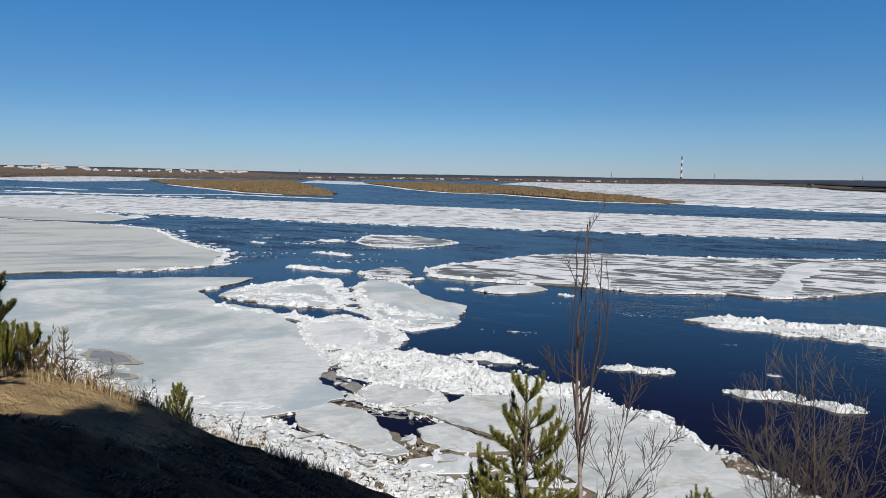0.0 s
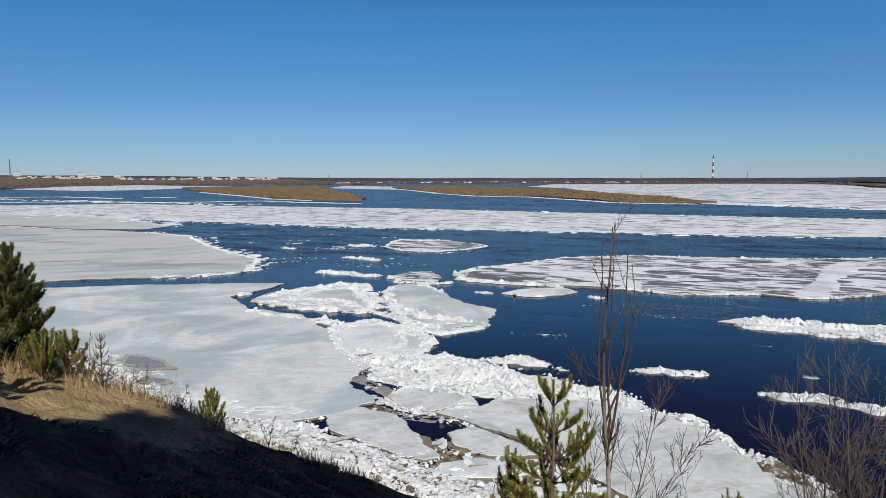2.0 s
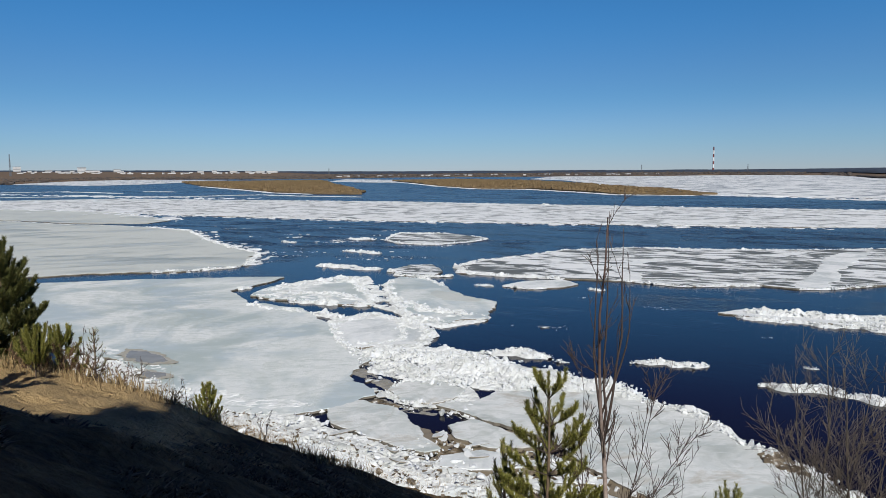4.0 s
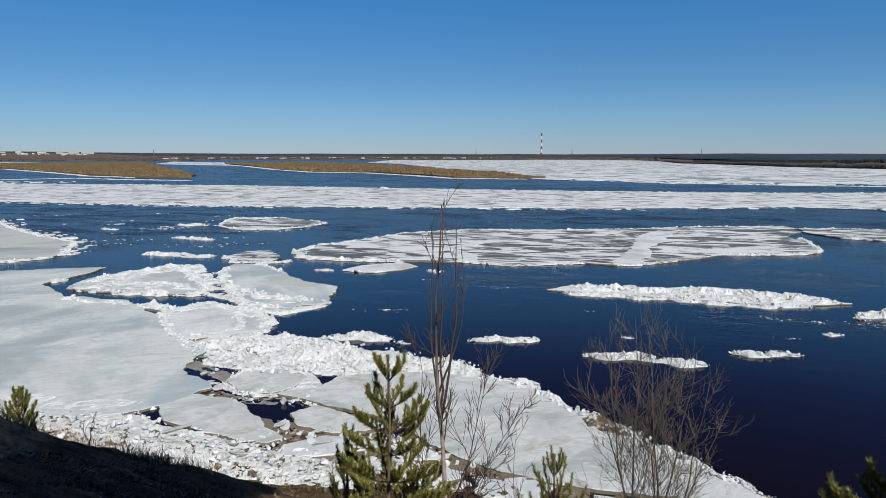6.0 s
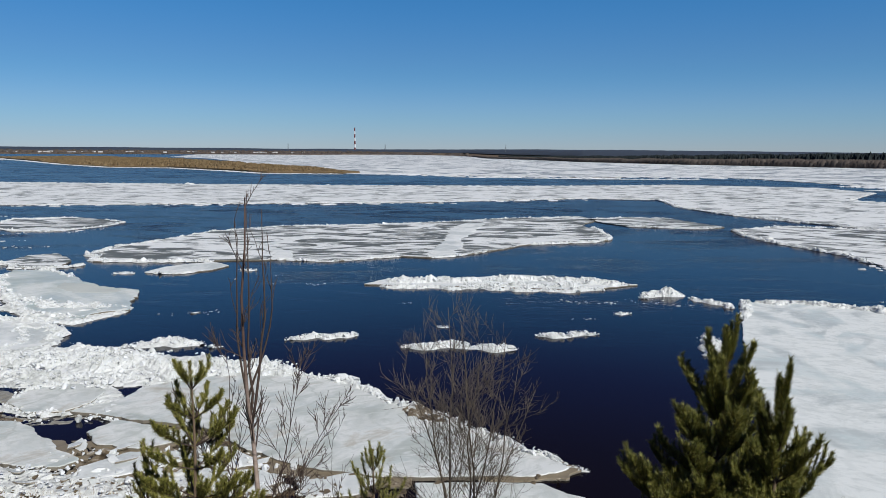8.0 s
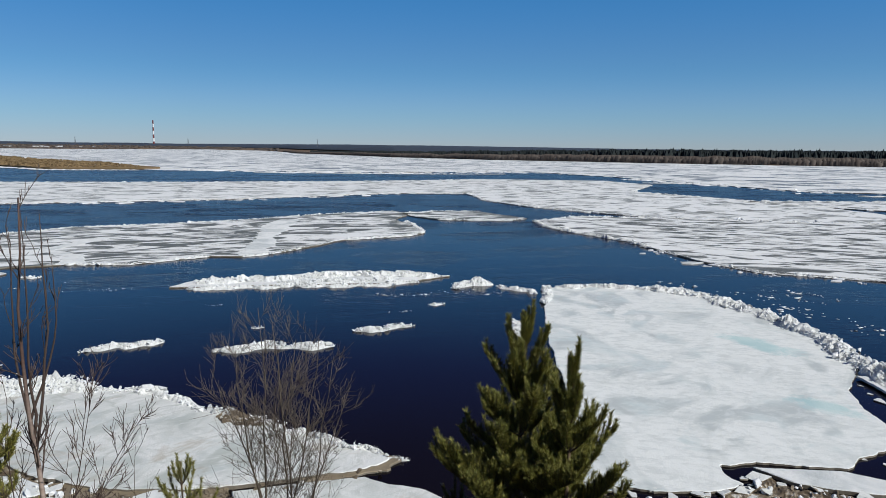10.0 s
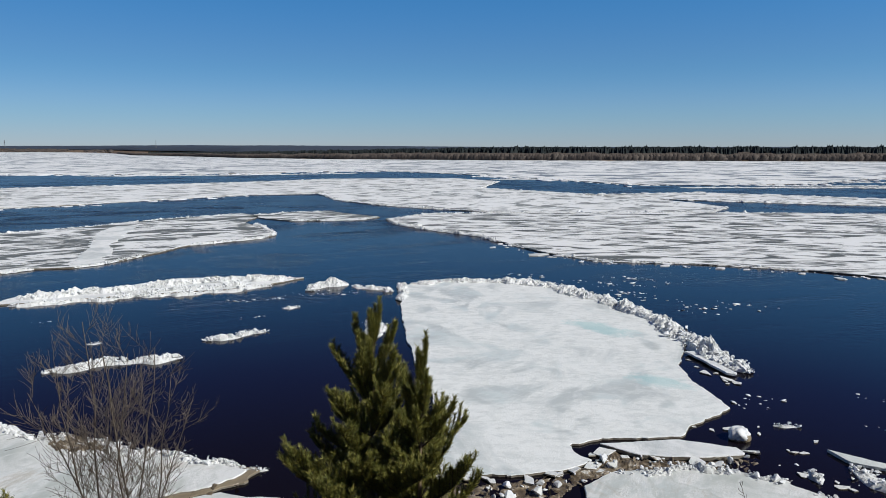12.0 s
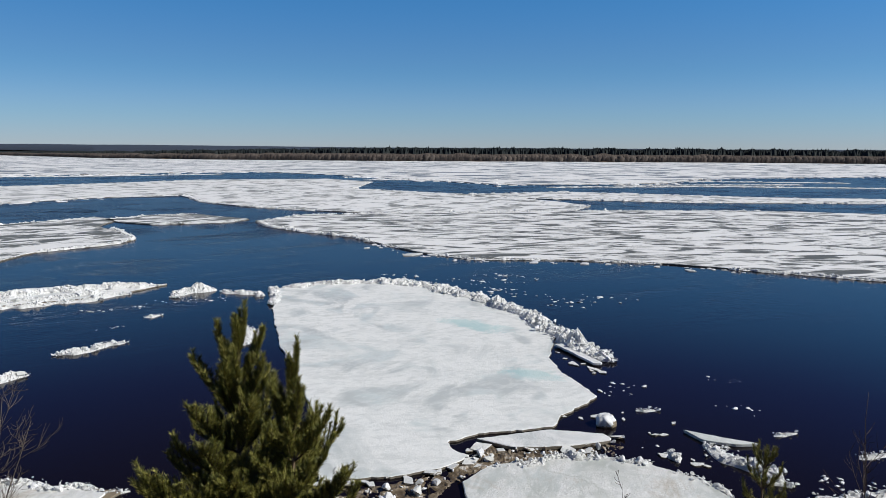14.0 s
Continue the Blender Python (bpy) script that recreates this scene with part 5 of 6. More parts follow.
for k, ledge in enumerate(([(-17.2, 43.6), (-15.6, 42.2), (-12.9, 41.0), (-10.2, 41.9), (-8.8, 43.2), (-11, 43.6), (-14, 43.4)], [(-15.9, 39.4), (-15.2, 37.5), (-12.4, 37.6), (-9.6, 38.9), (-8.4, 40.4), (-11, 40)], [(-19.4, 44.2), (-17.6, 43.6), (-15.2, 40.9), (-15.6, 39.8), (-18, 41)], [(-5.6, 40.2), (-1, 37.6), (3, 36.6), (2.6, 35.4), (-1.4, 36.2), (-5.4, 38.2)], [(8.8, 40.6), (12.4, 36.4), (11.3, 35.2), (6.5, 35.4), (7, 37.5)])):
    floe(ledge, 0.14 + 0.02 * k, TAN, "tan ledge of wet ice under a slab", 0.3, 0.3, 190 + k, group="wet ledges along the shore", name="ice_ledge", category="ice ledge")
shore = thing("shore_rubble", (-20, 40, 0), "white and muddy ice rubble stranded along the shore", "ice rubble", kind="stuff")
crust(shore, [(-62, 52), (-52, 50.5), (-42, 46.4), (-37, 44), (-33, 42.6), (-28, 43.6), (-26, 43), (-24.5, 42), (-19, 40.3), (-15.2, 39), (-12, 38), (-9.5, 39), (-5, 37.2), (-3.5, 35.2), (-8, 35.6), (-16, 36.3), (-22, 38.3), (-28, 39.4), (-34, 40.5), (-43, 43), (-56, 48)], 0.7, 0.32, 7, 0.14)
brash(shore, [(-52, 51), (-42, 46), (-33, 42.5), (-27, 43.5), (-24.5, 42), (-19, 40.2), (-15.4, 39), (-14.5, 37.5), (-10, 38), (-6, 37), (-5, 34.5), (-16, 35), (-28, 38), (-43, 41.5), (-54, 46)], 0.24, 171, 0.25, 0.2, 150)
brash(shore, [(-56, 51), (-42, 45), (-28, 41.5), (-17, 38.5), (-5, 36), (3, 35.5), (3, 33), (-16, 34.5), (-28, 37.5), (-54, 45)], 0.24, 172, 0.3, 0.12, 0, DIRTY, "brown muddy lumps of ice")
crust(shore, [(-24.6, 49.5), (-24.8, 52), (-23.6, 54.6), (-18, 54), (-15.4, 50.2), (-15, 47.6), (-18, 48.4), (-21.5, 48)], 0.6, 0.3, 12, 0.06)
crust(shore, [(-15.6, 46.6), (-9, 44.8), (-6, 41), (-3, 38), (1, 36.4), (1, 34.4), (-5, 35.4), (-12, 37), (-16, 39.2), (-16.3, 41.4), (-15.9, 43)], 0.75, 0.3, 13, 0.0, label="muddy plates of ice", material=DIRTY)
crust(shore, [(-24.4, 49.4), (-21.6, 47.9), (-21.4, 46.9), (-25, 47.6)], 0.5, 0.25, 14, 0.0, label="muddy plates of ice", material=DIRTY)
crust(shore, [(-41, 86), (-36, 82.5), (-32, 79.6), (-24.6, 82.4), (-24.8, 78.8), (-28.4, 73.6), (-33, 76), (-38, 81), (-42.5, 83.6)], 0.9, 0.5, 15, 0.1, 0.28)
crust(shore, [(-42.6, 71), (-43, 76), (-39.6, 80), (-32, 76.2), (-28, 72.2), (-26.8, 66.6), (-28, 64.4), (-30.4, 66), (-30.8, 71), (-36, 74.6), (-39.6, 74), (-40, 71)], 0.9, 0.45, 16, 0.1, 0.28)
crust(shore, [(-63, 85.5), (-64.5, 91.5), (-61.2, 100.5), (-56.4, 106.5), (-53.5, 101), (-57.5, 96), (-56, 90), (-47, 88.5), (-43.2, 86), (-43.5, 84.4), (-54, 84.4)], 1.0, 0.42, 18, 0.17, 0.3)
crust(shore, [(-72, 121), (-64, 121), (-56, 118), (-57, 115), (-64, 115), (-71, 117)], 1.0, 0.4, 19, -0.02, 0.35)
crust(shore, [(-31, 60), (-33.5, 62), (-31, 63.8), (-28, 64.6), (-25, 66), (-22, 65), (-24, 61), (-29, 58)], 0.8, 0.45, 17, 0.08)
brash(shore, [(-26, 53.5), (-23.8, 50), (-19, 47.8), (-17, 49.8), (-15, 47), (-18, 46), (-24, 48)], 0.28, 173, 0.35, 0.0, 30)
brash(shore, [(-19, 41.5), (-16, 42.3), (-13, 41.4), (-9.5, 42.6), (-6.5, 40.5), (-3, 38), (-5, 36), (-15, 37.5)], 0.3, 174, 0.35, 0.1, 40)
brash(shore, [(-18, 43), (-15.5, 42.5), (-9, 42.8), (-4, 38.5), (3, 36), (11.5, 35.6), (10, 34.6), (3, 35), (-6, 37), (-16, 40)], 0.32, 175, 0.3, 0.05, 0, DIRTY, "brown muddy lumps of ice")
crust(shore, [(-66, 54), (-60, 55), (-54, 53.6), (-46, 50.2), (-40, 47.2), (-34, 45.6), (-28.5, 46.2), (-26.2, 44.6), (-30, 42.9), (-37, 43.1), (-43, 45.7), (-54, 51)], 0.6, 0.18, 21, 0.165, 0.22, "crumbling white snow along the sheet's edge", SNOW)
crust(shore, [(2.8, 46.4), (4.2, 47.5), (5.9, 44.9), (6.2, 43.3), (4.5, 43.8), (3.2, 44.8)], 0.5, 0.3, 22, 0.24, 0.14, "brown muddy ice heaped on the edge", DIRTY)

crust(shore, [(-54, 48), (-43, 43.4), (-34, 40.8), (-28, 39.8), (-22, 38.6), (-16, 36.6), (-9, 36), (-9, 34.6), (-16, 34.6), (-22, 36.2), (-28, 37.2), (-34, 38.6), (-43, 41), (-55, 45.4)], 0.8, 0.5, 31, 0.13, 0.2, "crumbling white ice stranded on the bank's foot", SNOW)
WETBRASH = plain("wet_brash", (0.07, 0.058, 0.042), (0.46, 0.44, 0.38), 2.4, 0.4, 0.7, dist=0.06)
for gap_seed, gap in ((23, [(-37, 65.8), (-33.4, 62.8), (-30.8, 60), (-30, 57), (-28.6, 55.8), (-28.4, 59), (-30.4, 62.2), (-35, 66.4)]), (24, [(-24.6, 49.8), (-22, 48.2), (-19.3, 48.1), (-17.4, 50.2), (-16, 49.8), (-18.4, 46.6), (-21.6, 46.6), (-24.6, 48.4)]),
                      (25, [(-43.2, 73.6), (-41.4, 70.8), (-37.2, 65.8), (-33.8, 62.2), (-34.8, 61.4), (-38.8, 65.6), (-43, 70.4)]), (26, [(-33, 55.4), (-28.4, 53.6), (-24, 50.4), (-23.4, 52), (-26, 54.4), (-30, 57)])):
    crust(shore, gap, 0.45, 0.16, gap_seed, 0.0, 0.16, "grey-brown wet brash between the floes", WETBRASH)


def broken_plates(seed, line, count, size, spread, label, group, material, lift=0.12, tilt=0.09):
    """Single broken-off plates of ice lying about a line, each tipped a little."""
    rnd = np.random.RandomState(seed)
    pts = sample_line(line, 0.3)
    for k in range(count):
        x, y = pts[rnd.randint(len(pts))] + rnd.normal(0, spread, 2)
        w = size * rnd.lognormal(-0.1, 0.4)
        corners = rnd.randint(4, 6)
        turn = rnd.uniform(0, 6.28)
        bend_at = np.sort(np.linspace(0, 6.28, corners, endpoint=False) + rnd.uniform(-0.45, 0.45, corners))
        out = np.array([(math.cos(a) * w * 0.66 * rnd.uniform(0.6, 1.2), math.sin(a) * w * 0.40 * rnd.uniform(0.6, 1.2)) for a in bend_at])
        out = ragged(out, w * 0.12, w * 0.03, seed + k)
        v, f = slab_mesh(out, -0.05, 0.03 + 0.03 * rnd.rand(), seed=seed + k)
        e = thing("ice_plate", (round(x, 2), round(y, 2), 0), label, "ice plate", group)
        spin = Matrix.Translation((x, y, lift * rnd.uniform(0.5, 1.4))) @ Euler((rnd.normal(0, tilt), rnd.normal(0, tilt), turn)).to_matrix().to_4x4()
        ob = mesh_object("plate", [tuple(spin @ Vector(q)) for q in v], f, material, e)
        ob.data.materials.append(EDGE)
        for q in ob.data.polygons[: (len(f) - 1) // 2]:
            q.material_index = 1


broken_plates(301, [(-17, 42.8), (-13, 41.6), (-10, 42), (-7, 39.5), (-4, 37.4), (1, 36)], 26, 1.1, 0.8, "small broken plate of white ice by the shore", "broken plates along the shore", SNOW, 0.16)
broken_plates(302, [(-26, 41.5), (-20, 39.6), (-15, 37.8), (-8, 36.6), (-2, 35.4)], 26, 0.8, 0.7, "small broken plate of dirty white ice", "broken plates along the shore", SHOREICE, 0.2, 0.15)
broken_plates(303, [(-26, 53.4), (-24.4, 50), (-21, 47.6), (-17, 48.6), (-15.4, 47)], 16, 0.8, 0.5, "small floating plate of grey ice in a gap", "broken plates in the gaps", SHOREICE, 0.05, 0.04)
broken_plates(304, [(21, 29.5), (24, 27.2), (27.5, 26), (30, 27.2), (32, 24.6), (35, 22.6), (37.4, 22.6)], 24, 0.8, 0.45, "broken brown-edged plate of ice between floes", "broken plates below the great floe", SHOREICE, 0.12, 0.16)
broken_plates(305, [(37.6, 27), (39.5, 24.6), (41, 21.5), (37.4, 20), (37, 17)], 14, 0.55, 0.6, "small floating plate of ice near the shore", "broken plates below the great floe", SHOREICE, 0.02, 0.05)
broken_plates(306, [(49, 35.5), (47.4, 31.8), (46.5, 29)], 9, 0.7, 0.7, "small floating plate of ice near the shore", "broken plates below the great floe", SHOREICE, 0.03, 0.04)


# ---- trees and undergrowth on the bank ----
def needles(shoots, rnd, per_m, length, width=0.003):
    """Needles round shoots: lists of points from base to tip. One slim blade each."""
    starts, ways = [], []
    for pts, dens in shoots:
        p = np.array(pts, float)
        step = np.diff(p, axis=0)
        seg = np.linalg.norm(step, axis=1) + 1e-9
        n = (seg * per_m * dens).astype(int) + 1
        k = np.repeat(np.arange(len(seg)), n)
        starts.append(p[k] + step[k] * rnd.rand(len(k), 1))
        ways.append((step / seg[:, None])[k])
    base, d = np.concatenate(starts), np.concatenate(ways)

    def unit(q):
        return q / (np.linalg.norm(q, axis=1, keepdims=True) + 1e-9)

    n = len(base)
    q = rnd.normal(0, 1, (n, 3))
    q = unit(q - d * (q * d).sum(1, keepdims=True))
    way = unit(d * rnd.uniform(0.7, 2.0, (n, 1)) + q)
    tip = base + way * length * rnd.uniform(0.7, 1.2, (n, 1))
    side = unit(np.cross(way, rnd.normal(0, 1, (n, 3)))) * width
    v = np.stack([base - side, base + side, tip], 1).reshape(-1, 3)
    return v, np.arange(3 * n).reshape(-1, 3).tolist()


def bend(start, way, length, rise, steps=5, wob=0.0, rnd=None):
    """A curved path from start that turns upwards (rise) on its way."""
    p, d = [np.array(start, float)], np.array(way, float)
    d /= np.linalg.norm(d)
    for _ in range(steps):
        d = d + np.array((0, 0, rise / steps)) + (rnd.normal(0, wob, 3) if rnd is not None and wob else 0)
        d /= np.linalg.norm(d)
        p.append(p[-1] + d * length / steps)
    return p


def pine(at, top, seed, label, reach=((0.4, 0.34), (0.9, 0.5), (1.4, 0.7), (2.4, 1.0)), tilt=((0.4, 2.4), (0.8, 0.8), (1.4, 0.4), (2.2, 0.2)), spacing=0.36, per_m=420, needle=0.055, low=0.2, thick=1.0, lean=(0, 0),
         side=4, width=0.003, rise=0.7, whorl=(5, 8), bare=0.25, vary=0.25, tips=1.0, near=True, foliage=None, group="young pines on the bank"):
    """A young pine: whorls of upturned branches with needled side shoots. reach and tilt: (depth below the top, value)."""
    rnd = np.random.RandomState(seed)
    x, y = at
    z0 = ground_z(x, y) - 0.05
    h = top - z0
    e = thing("pine_tree", (x, y, z0), label, "pine tree", group)
    ks = np.linspace(0, 1, 12)
    stem = np.array([(x + lean[0] * k + 0.008 * h * math.sin(5 * k + seed), y + lean[1] * k, z0 + h * k) for k in ks])
    v, f = tube(stem.tolist(), [thick * (0.006 + 0.010 * h * (1 - k)) for k in ks], 7)
    mesh_object("trunk", v, f, PINEBARK, e, smooth=True)

    def on_stem(k):
        return np.array([np.interp(k, ks, stem[:, i]) for i in range(3)])

    shoots = [([on_stem(1 - spacing / h), on_stem(1)], 1.6), ([on_stem(max(0, 1 - 2.2 * spacing / h)), on_stem(1 - spacing / h)], 0.6)]
    depth = spacing * rnd.uniform(0.9, 1.05)
    wood_v, wood_f, limbs = [], [], []
    while depth < h - low:
        k = 1 - depth / h
        count = rnd.randint(*whorl)
        a0 = rnd.uniform(0, 6.28)
        ln = np.interp(depth, *zip(*reach)) * rnd.uniform(0.92, 1.08)
        up = np.interp(depth, *zip(*tilt))
        for i in range(count):
            a = a0 + i * 6.28 / count + rnd.normal(0, 0.22)
            l = ln * rnd.uniform(1 - vary, 1.12)
            path = bend(on_stem(k), (math.cos(a), math.sin(a), up * rnd.uniform(0.8, 1.2)), l, rise, 6, 0.035, rnd)
            limbs.append((path, [0.004 + 0.008 * l * (1 - q) for q in np.linspace(0, 1, 7)]))
            p = np.array(path)
            n = np.linspace(0, 1, 7)
            shoots.append((path[int(round(6 * bare)):], 1.0))
            d = p[-1] - p[0]
            d /= np.linalg.norm(d)
            for j in range(int(side * l / 0.45) + 1):
                q = bare + (0.97 - bare) * (j + rnd.rand()) / (int(side * l / 0.45) + 1)
                o = np.cross(d, (0, 0, 1)) * (1 if j % 2 else -1) * rnd.uniform(0.5, 1.0)
                b = np.array([np.interp(q, n, p[:, c]) for c in range(3)])
                sub = bend(b, d * 0.8 + o + (0, 0, rnd.uniform(0.1, 0.6)), l * rnd.uniform(0.2, 0.4) * (1.25 - 0.6 * q), 0.9, 3, 0.05, rnd)
                limbs.append((sub, [0.0045, 0.004, 0.0035, 0.003]))
                shoots.append((sub, 1.15))
            shoots.append((bend(p[-1], p[-1] - p[-2] + (0, 0, 0.08), tips * spacing * 0.4 * rnd.uniform(0.6, 1.2), 0.7, 2), 1.5))
        depth += spacing * rnd.uniform(0.85, 1.12)
    for path, radii in limbs:
        v, f = tube(path, radii, 4)
        if len(path) == 7 and near:
            mesh_object("branch", v, f, TWIGBARK, e)
            continue
        b = len(wood_v)
        wood_v += v
        wood_f += [[i + b for i in q] for q in f]
    mesh_object("shoot_wood", wood_v, wood_f, TWIGBARK, e, "thin dark side shoots", kind="stuff")
    v, f = needles(shoots, rnd, per_m, needle, width)
    mesh_object("needles", v, f, foliage or NEEDLE, e, "tufts of green needles", kind="stuff")
    return e


def bare_tree(name, label, category, at, stems, seed, bark, twig, group="", extra=(), reach=0.26, fine=1.0, longest=9.0):
    """A leafless tree: stems that fork into finer and finer twigs. stems: (lean x, lean y, height, radius, side branches, spread)."""
    rnd = np.random.RandomState(seed)
    x, y = at
    z0 = ground_z(x, y) - 0.05
    e = thing(name, (x, y, z0), label, category, group)
    tv, tf = [], []

    def add(path, r0, r1, sides=4):
        v, f = tube(path, [r0 + (r1 - r0) * q for q in np.linspace(0, 1, len(path))], sides)
        b = len(tv)
        tv.extend(v)
        tf.extend([[i + b for i in q] for q in f])

    def twigs(path, r, level, count, length, spread):
        p = np.array(path)
        for _ in range(count):
            q = rnd.uniform(0.2, 0.98)
            n = np.linspace(0, 1, len(p))
            b = np.array([np.interp(q, n, p[:, c]) for c in range(3)])
            d = p[min(len(p) - 1, int(q * (len(p) - 1)) + 1)] - p[int(q * (len(p) - 1) - 0.001)]
            d /= np.linalg.norm(d) + 1e-9
            o = rnd.normal(0, 1, 3)
            o -= d * (o @ d)
            o /= np.linalg.norm(o)
            l = length * rnd.uniform(0.5, 1.2) * (1.15 - 0.6 * q)
            sub = bend(b, d * (1 - 0.4 * spread) + o * spread, l, 0.45, 6, 0.11, rnd)
            rr = r * (1 - 0.6 * q) * 0.5
            add(sub, max(0.0034 * fine, rr), 0.0022 * fine, 4 if level > 1 else 3)
            if level > 1:
                twigs(sub, rr, level - 1, max(3, int(count * 0.6)), l * 0.55, spread * 0.95)

    main = None
    for lx, ly, h, r, count, spread, start in stems:
        path = [np.array((x + start * lx + (1 - start) * lx * k ** 1.3 + 0.025 * h * math.sin(4.1 * k + lx * 9) * (k > 0), y + start * ly + ly * k ** 1.3, z0 + h * k)) for k in np.linspace(0, 1, 10)]
        path = [q + (rnd.normal(0, 0.012, 3) if i else 0) for i, q in enumerate(path)]
        main = path if main is None else main
        v, f = tube(path, [r * (1 - 0.82 * k ** 0.8) for k in np.linspace(0, 1, 10)], 7)
        mesh_object("stem", v, f, bark if main is path else twig, e, smooth=True)
        twigs(path[2:], r * 0.55, 2, count, min(longest, h * reach), spread)
    for lx, ly, h0, h1, r, count, spread in extra:
        foot = np.array([np.interp(z0 + h0, [q[2] for q in main], [q[c] for q in main]) for c in range(3)])
        path = [foot + (lx * min(1, 2 * k), ly * k, (h1 - h0) * k) + (rnd.normal(0, 0.012, 3) if k else 0) for k in np.linspace(0, 1, 9)]
        v, f = tube(path, [r * (1 - 0.8 * k) for k in np.linspace(0, 1, 9)], 6)
        mesh_object("stem", v, f, twig, e, "dark upper stem", smooth=True)
        twigs(path[1:], r * 0.6, 2, count // 2 + 2, 0.45, spread)
    mesh_object("twig_growth", tv, tf, twig, e, "fine bare twigs", kind="stuff")
    return e


# needles hug the leading shoots
DENSE = dict(reach=((0.3, 0.40), (0.5, 0.46), (0.9, 0.64), (1.3, 0.82), (1.8, 0.96), (2.6, 1.02)), tilt=((0.30, 4.5), (0.52, 1.8), (0.8, 0.78), (1.2, 0.38), (2.0, 0.08)), per_m=740, needle=0.05, side=13, rise=0.75, bare=0.15, whorl=(5, 8), vary=0.42, width=0.0028)
BOUGHS = dict(reach=((0.5, 0.9), (2.5, 2.3), (9, 2.5)), tilt=((0.5, 1.0), (3, 0.3), (9, 0.25)), near=False, group="pines of the wood behind")
TINY = dict(reach=((0.2, 0.16), (0.6, 0.30), (1.2, 0.45)), tilt=((0.2, 1.3), (0.8, 0.7)), spacing=0.22, per_m=460, needle=0.05, side=3)
pine((3.12, 5.5), 16.2, 21, "young pine with dense dark green needles", spacing=0.27, low=0.9, **DENSE)
pine((3.30, 5.0), 15.96, 22, "young pine with upright shoots beside another", spacing=0.27, low=0.8, **{**DENSE, "reach": ((0.3, 0.36), (0.5, 0.44), (0.9, 0.60), (1.3, 0.74), (2.6, 0.86))})
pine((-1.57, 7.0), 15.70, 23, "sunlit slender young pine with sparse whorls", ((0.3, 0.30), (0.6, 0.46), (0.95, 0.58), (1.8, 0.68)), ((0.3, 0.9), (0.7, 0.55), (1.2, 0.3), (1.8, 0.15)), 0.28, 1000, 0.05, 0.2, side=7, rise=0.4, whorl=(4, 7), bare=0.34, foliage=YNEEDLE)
pine((-2.15, 7.4), 14.75, 24, "small pine sapling with few shoots", **{**TINY, "whorl": (3, 5), "bare": 0.4}, foliage=YNEEDLE)
pine((0.25, 8.4), 14.12, 25, "small bushy pine sapling", ((0.2, 0.2), (0.6, 0.42), (1.4, 0.7)), ((0.2, 1.2), (0.8, 0.5)), 0.28, 460, 0.05)
pine((8.85, 3.42), 14.12, 26, "small pine sapling by the water's edge", ((0.2, 0.2), (0.6, 0.35), (1.4, 0.55)), ((0.2, 1.2), (0.8, 0.5)), 0.28, 460, 0.05)
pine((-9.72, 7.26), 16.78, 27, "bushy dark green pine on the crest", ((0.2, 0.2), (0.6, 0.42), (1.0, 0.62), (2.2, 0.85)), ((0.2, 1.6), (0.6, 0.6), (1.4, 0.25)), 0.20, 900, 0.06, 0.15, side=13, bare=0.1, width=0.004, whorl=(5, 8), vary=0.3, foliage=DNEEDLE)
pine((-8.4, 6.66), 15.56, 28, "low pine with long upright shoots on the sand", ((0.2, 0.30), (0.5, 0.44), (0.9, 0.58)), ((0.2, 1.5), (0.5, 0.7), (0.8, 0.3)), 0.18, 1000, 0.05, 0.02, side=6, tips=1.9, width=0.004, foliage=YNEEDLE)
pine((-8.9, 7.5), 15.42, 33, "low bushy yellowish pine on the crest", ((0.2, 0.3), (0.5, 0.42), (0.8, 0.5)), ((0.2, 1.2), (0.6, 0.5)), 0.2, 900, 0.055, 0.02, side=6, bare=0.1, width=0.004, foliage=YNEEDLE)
pine((-8.72, 10.36), 13.86, 29, "knee-high yellowish pine seedling in dry grass", **{**TINY, "reach": ((0.15, 0.15), (0.4, 0.3), (0.8, 0.42)), "spacing": 0.15, "per_m": 900, "width": 0.004}, foliage=YNEEDLE)
pine((-8.13, 7.38), 15.62, 30, "thin half-bare sapling on the crest", ((0.2, 0.1), (0.6, 0.2), (1.0, 0.22)), ((0.2, 0.5), (0.6, 0.1)), 0.12, 70, 0.03, 0.1, side=2)

bare_tree("birch_tree", "slender leafless birch with a pale lower trunk", "birch tree", (-1.065, 7.15),
          [(0.14, 0.03, 4.45, 0.038, 13, 0.55, 0), (0.95, 0.1, 2.3, 0.012, 16, 0.55, 0), (-0.6, 0.1, 2.5, 0.012, 14, 0.55, 0), (0.55, -0.2, 2.9, 0.011, 13, 0.5, 0), (-0.3, 0.2, 2.9, 0.011, 12, 0.5, 0), (0.8, 0.3, 1.9, 0.010, 12, 0.55, 0)], 31, BIRCHBARK, TWIGBARK,
          extra=[(0.16, 0.0, 2.1, 4.35, 0.016, 4, 0.35), (-0.12, 0.02, 1.9, 4.2, 0.016, 4, 0.35), (0.26, 0.0, 2.4, 3.9, 0.013, 3, 0.35), (0.03, -0.1, 2.2, 4.3, 0.015, 3, 0.3)], reach=0.24, longest=0.6)
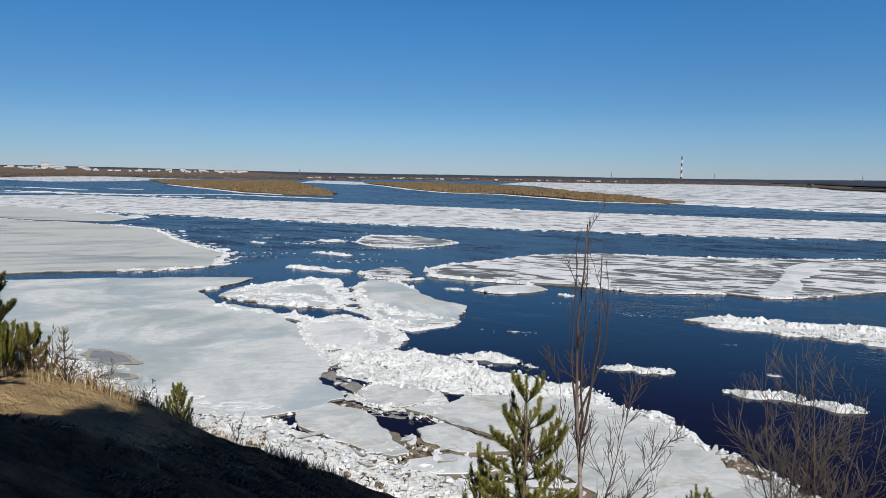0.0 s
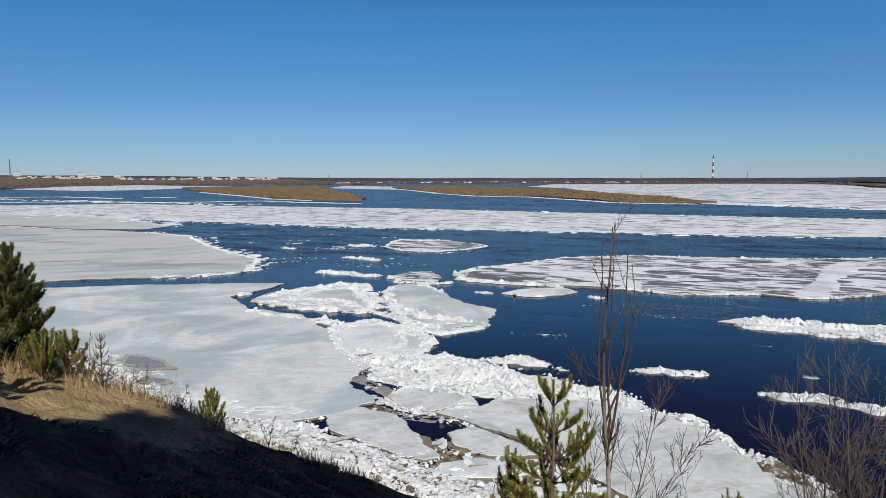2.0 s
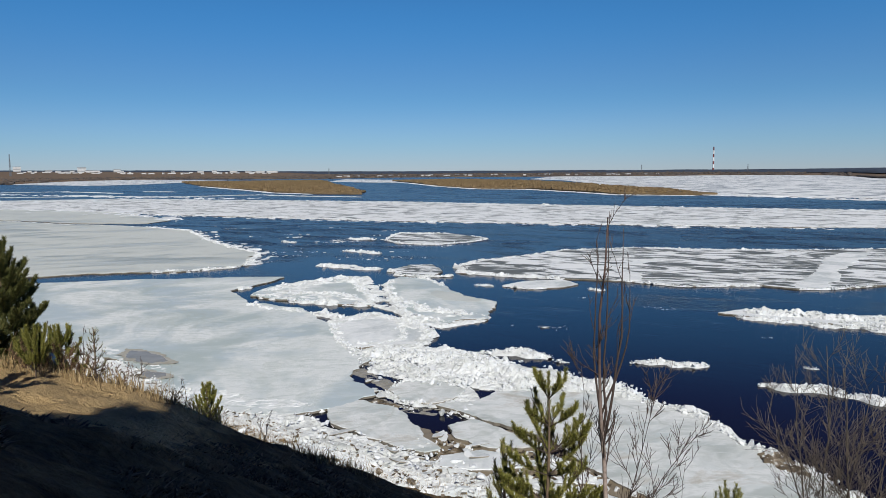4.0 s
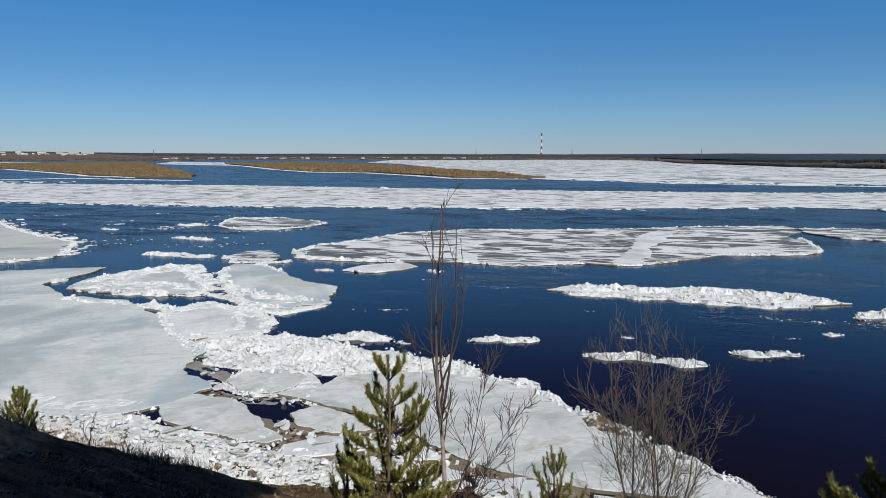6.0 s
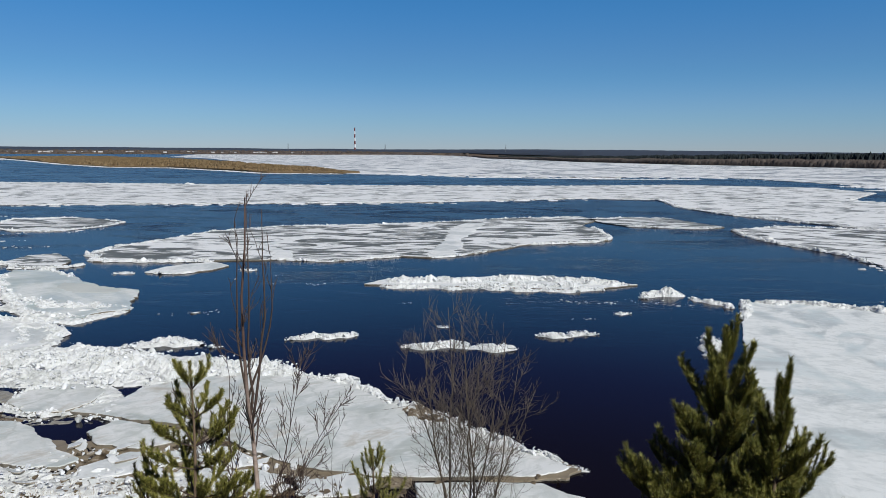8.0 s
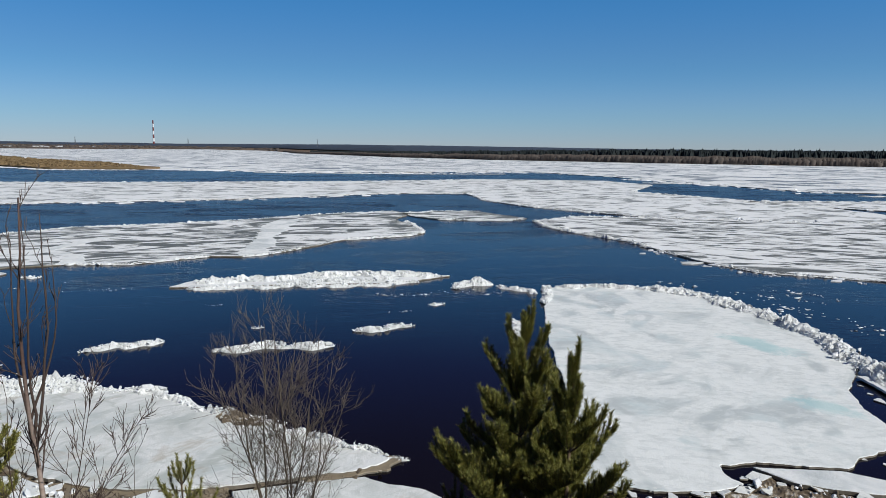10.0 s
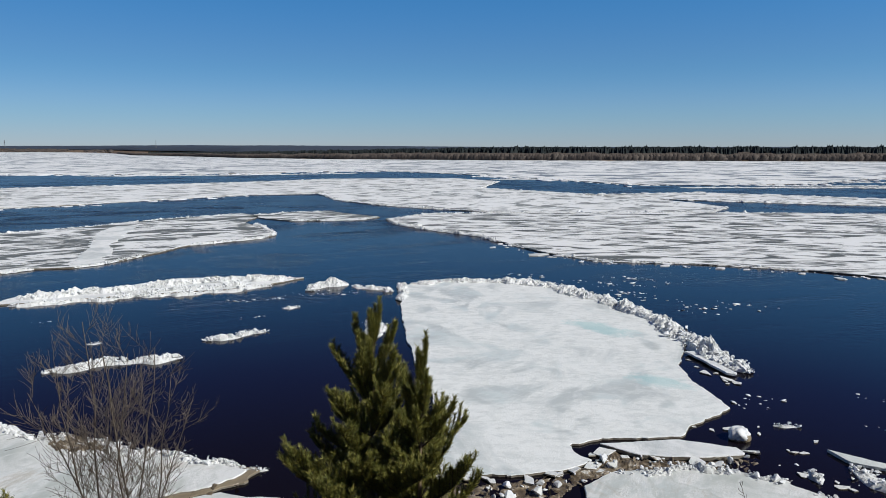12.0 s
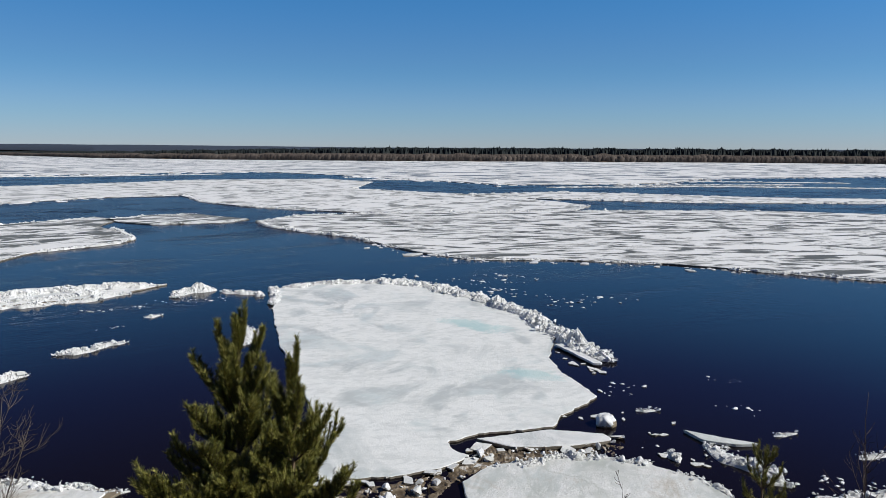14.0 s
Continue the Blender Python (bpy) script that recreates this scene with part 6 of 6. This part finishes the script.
bare_tree("willow_bush", "leafless many-stemmed grey-brown willow bush", "bush", (1.42, 8.5),
          [(-0.8, 0.2, 3.7, 0.019, 19, 0.7, 0), (-0.5, -0.2, 4.0, 0.020, 21, 0.65, 0), (-0.3, 0.3, 4.35, 0.022, 22, 0.6, 0), (-0.05, 0.0, 4.2, 0.022, 22, 0.65, 0), (0.2, -0.2, 4.1, 0.020, 21, 0.65, 0), (0.45, 0.2, 4.0, 0.020, 21, 0.65, 0), (0.7, -0.1, 3.7, 0.019, 17, 0.7, 0), (0.95, 0.2, 3.3, 0.017, 15, 0.75, 0)], 32, WILLOW, WILLOW, reach=0.24, fine=0.72)
for k, (sx, sy, sh) in enumerate(((-0.3, 8.6, 2.4), (0.2, 9.0, 2.2), (2.1, 8.6, 2.0), (-2.2, 7.4, 1.5), (6.6, 6.4, 1.9), (7.4, 5.6, 1.7), (-8.5, 7.45, 0.8), (-8.0, 8.0, 0.6), (-7.6, 8.35, 0.5), (-8.9, 7.2, 0.9), (-6.7, 9.3, 0.5), (8.2, 2.19, 2.6), (7.0, 4.2, 2.0))):
    bare_tree("bare_sapling", "thin leafless sapling on the bank", "sapling", (sx, sy), [(0.1, 0.05, sh, 0.010, 7, 0.6, 0), (-0.15, 0, sh * 0.8, 0.008, 6, 0.6, 0)], 40 + k, WILLOW, TWIGBARK, "bare saplings on the bank")

REDTWIG = plain("red_brown_twigs", (0.085, 0.045, 0.03), (0.17, 0.095, 0.06), 20, 0.75, 0.3)
for k, (sx, sy, sh) in enumerate(((-8.62, 6.95, 0.5), (-8.5, 7.2, 0.55), (-8.35, 7.35, 0.5), (-8.2, 7.5, 0.45), (-8.05, 7.75, 0.38), (-8.75, 6.8, 0.5))):
    bare_tree("low_shrub", "low leafless red-brown shrub on the crest", "shrub", (sx, sy), [(0.22 * math.cos(a), 0.22 * math.sin(a), sh * (0.8 + 0.25 * math.sin(3 * a + k)), 0.006, 8, 0.7, 0) for a in np.arange(7) * 0.9], 140 + k, REDTWIG, REDTWIG, "low shrubs on the crest")


def grass_band(label, seed, spots, count, height, spread, material=GRASS):
    """Dry stalks along a line of spots."""
    rnd = np.random.RandomState(seed)
    line = sample_line(spots, 0.1)
    places = []
    for _ in range(count):
        x, y = line[rnd.randint(len(line))] + rnd.normal(0, spread, 2)
        if noise.noise((x * 0.8, y * 0.8, seed)) > -0.25:
            places.append((x, y, ground_z(x, y) - 0.02, height * rnd.lognormal(-0.3, 0.45), rnd.uniform(0.006, 0.014)))
    v, f = blades(places, rnd, 0.34)
    tagged(mesh_object("dry_grass", v, f, material), label, "grass", kind="stuff")


grass_band("tufts of dry yellow grass along the crest", 51, [(-9.6, 6.0), (-8.8, 6.9), (-8.3, 7.4), (-8.0, 7.8), (-7.4, 8.4), (-6.8, 9.0), (-6.3, 9.9), (-5.7, 10.7)], 3600, 0.22, 0.2)
grass_band("dry reed stalks at the foot of the bank", 52, [(-50, 45), (-42, 42), (-33, 40), (-28, 39), (-22, 38), (-16, 36), (-8, 35.5)], 6000, 0.5, 1.3)
grass_band("dry grass at the water's edge", 53, [(-8, 35.5), (-2, 34.5), (3, 33.5), (8, 30.5), (14, 26.5), (20, 21.5)], 2200, 0.6, 0.7)

RUSSET = varied("russet_dead_grass", [(0.0, (0.13, 0.075, 0.03)), (0.6, (0.27, 0.165, 0.06)), (1.0, (0.40, 0.27, 0.11))], 0.9)
grass_band("russet tussocks of dead grass at the foot of the bank", 54, [(-34, 40.2), (-31, 39.3), (-28, 38.2), (-25, 38)], 5200, 0.55, 0.75, RUSSET)
grass_band("russet dead grass between stranded ice", 55, [(-17, 36.8), (-13, 36.4), (-8, 35.8), (-4, 35)], 3200, 0.5, 0.6, RUSSET)

# unseen tall pines added behind; crowns set to shade the bank and dim skylight
for k, (wx, wy, wtop) in enumerate(((0.6, -1.3, 27.2), (1.2, -4.3, 27.2), (1.6, -7.2, 27.5), (0.6, -9.6, 27.6), (4.4, -8.5, 28.0), (-9.5, -5.5, 27.0), (-6.0, -13.0, 27.5))):
    pine((wx, wy), wtop, 60 + k, "unseen tall pine with a high dense crown, added for shade", spacing=0.5, per_m=36, needle=0.24, low=5.2, thick=0.7, side=5, width=0.04, **BOUGHS)
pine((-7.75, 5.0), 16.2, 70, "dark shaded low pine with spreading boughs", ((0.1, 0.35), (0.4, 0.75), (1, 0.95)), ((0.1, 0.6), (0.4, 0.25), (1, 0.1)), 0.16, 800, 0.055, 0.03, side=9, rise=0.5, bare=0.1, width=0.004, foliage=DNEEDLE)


def litter(label, seed, count):
    """Dead turf and leaf litter over the shaded slope."""
    rnd = np.random.RandomState(seed)
    places = []
    for _ in range(count):
        t, r = rnd.uniform(18, 62), rnd.uniform(2.5, 13.5)
        x, y, _ = polar(t, r)
        if noise.noise((x * 0.7, y * 0.7, seed)) > -0.1 and math.hypot(x + 7.6, y - 6.0) > 1.8 and -0.65 * x + 0.76 * y < 12.4:
            places.append((x, y, ground_z(x, y) - 0.02, rnd.uniform(0.02, 0.05), rnd.uniform(0.01, 0.05)))
    v, f = blades(places, rnd, 1.6)
    tagged(mesh_object("leaf_litter", v, f, LITTER), label, "litter", kind="stuff")


litter("dead brown turf and litter on the slope", 77, 42000)
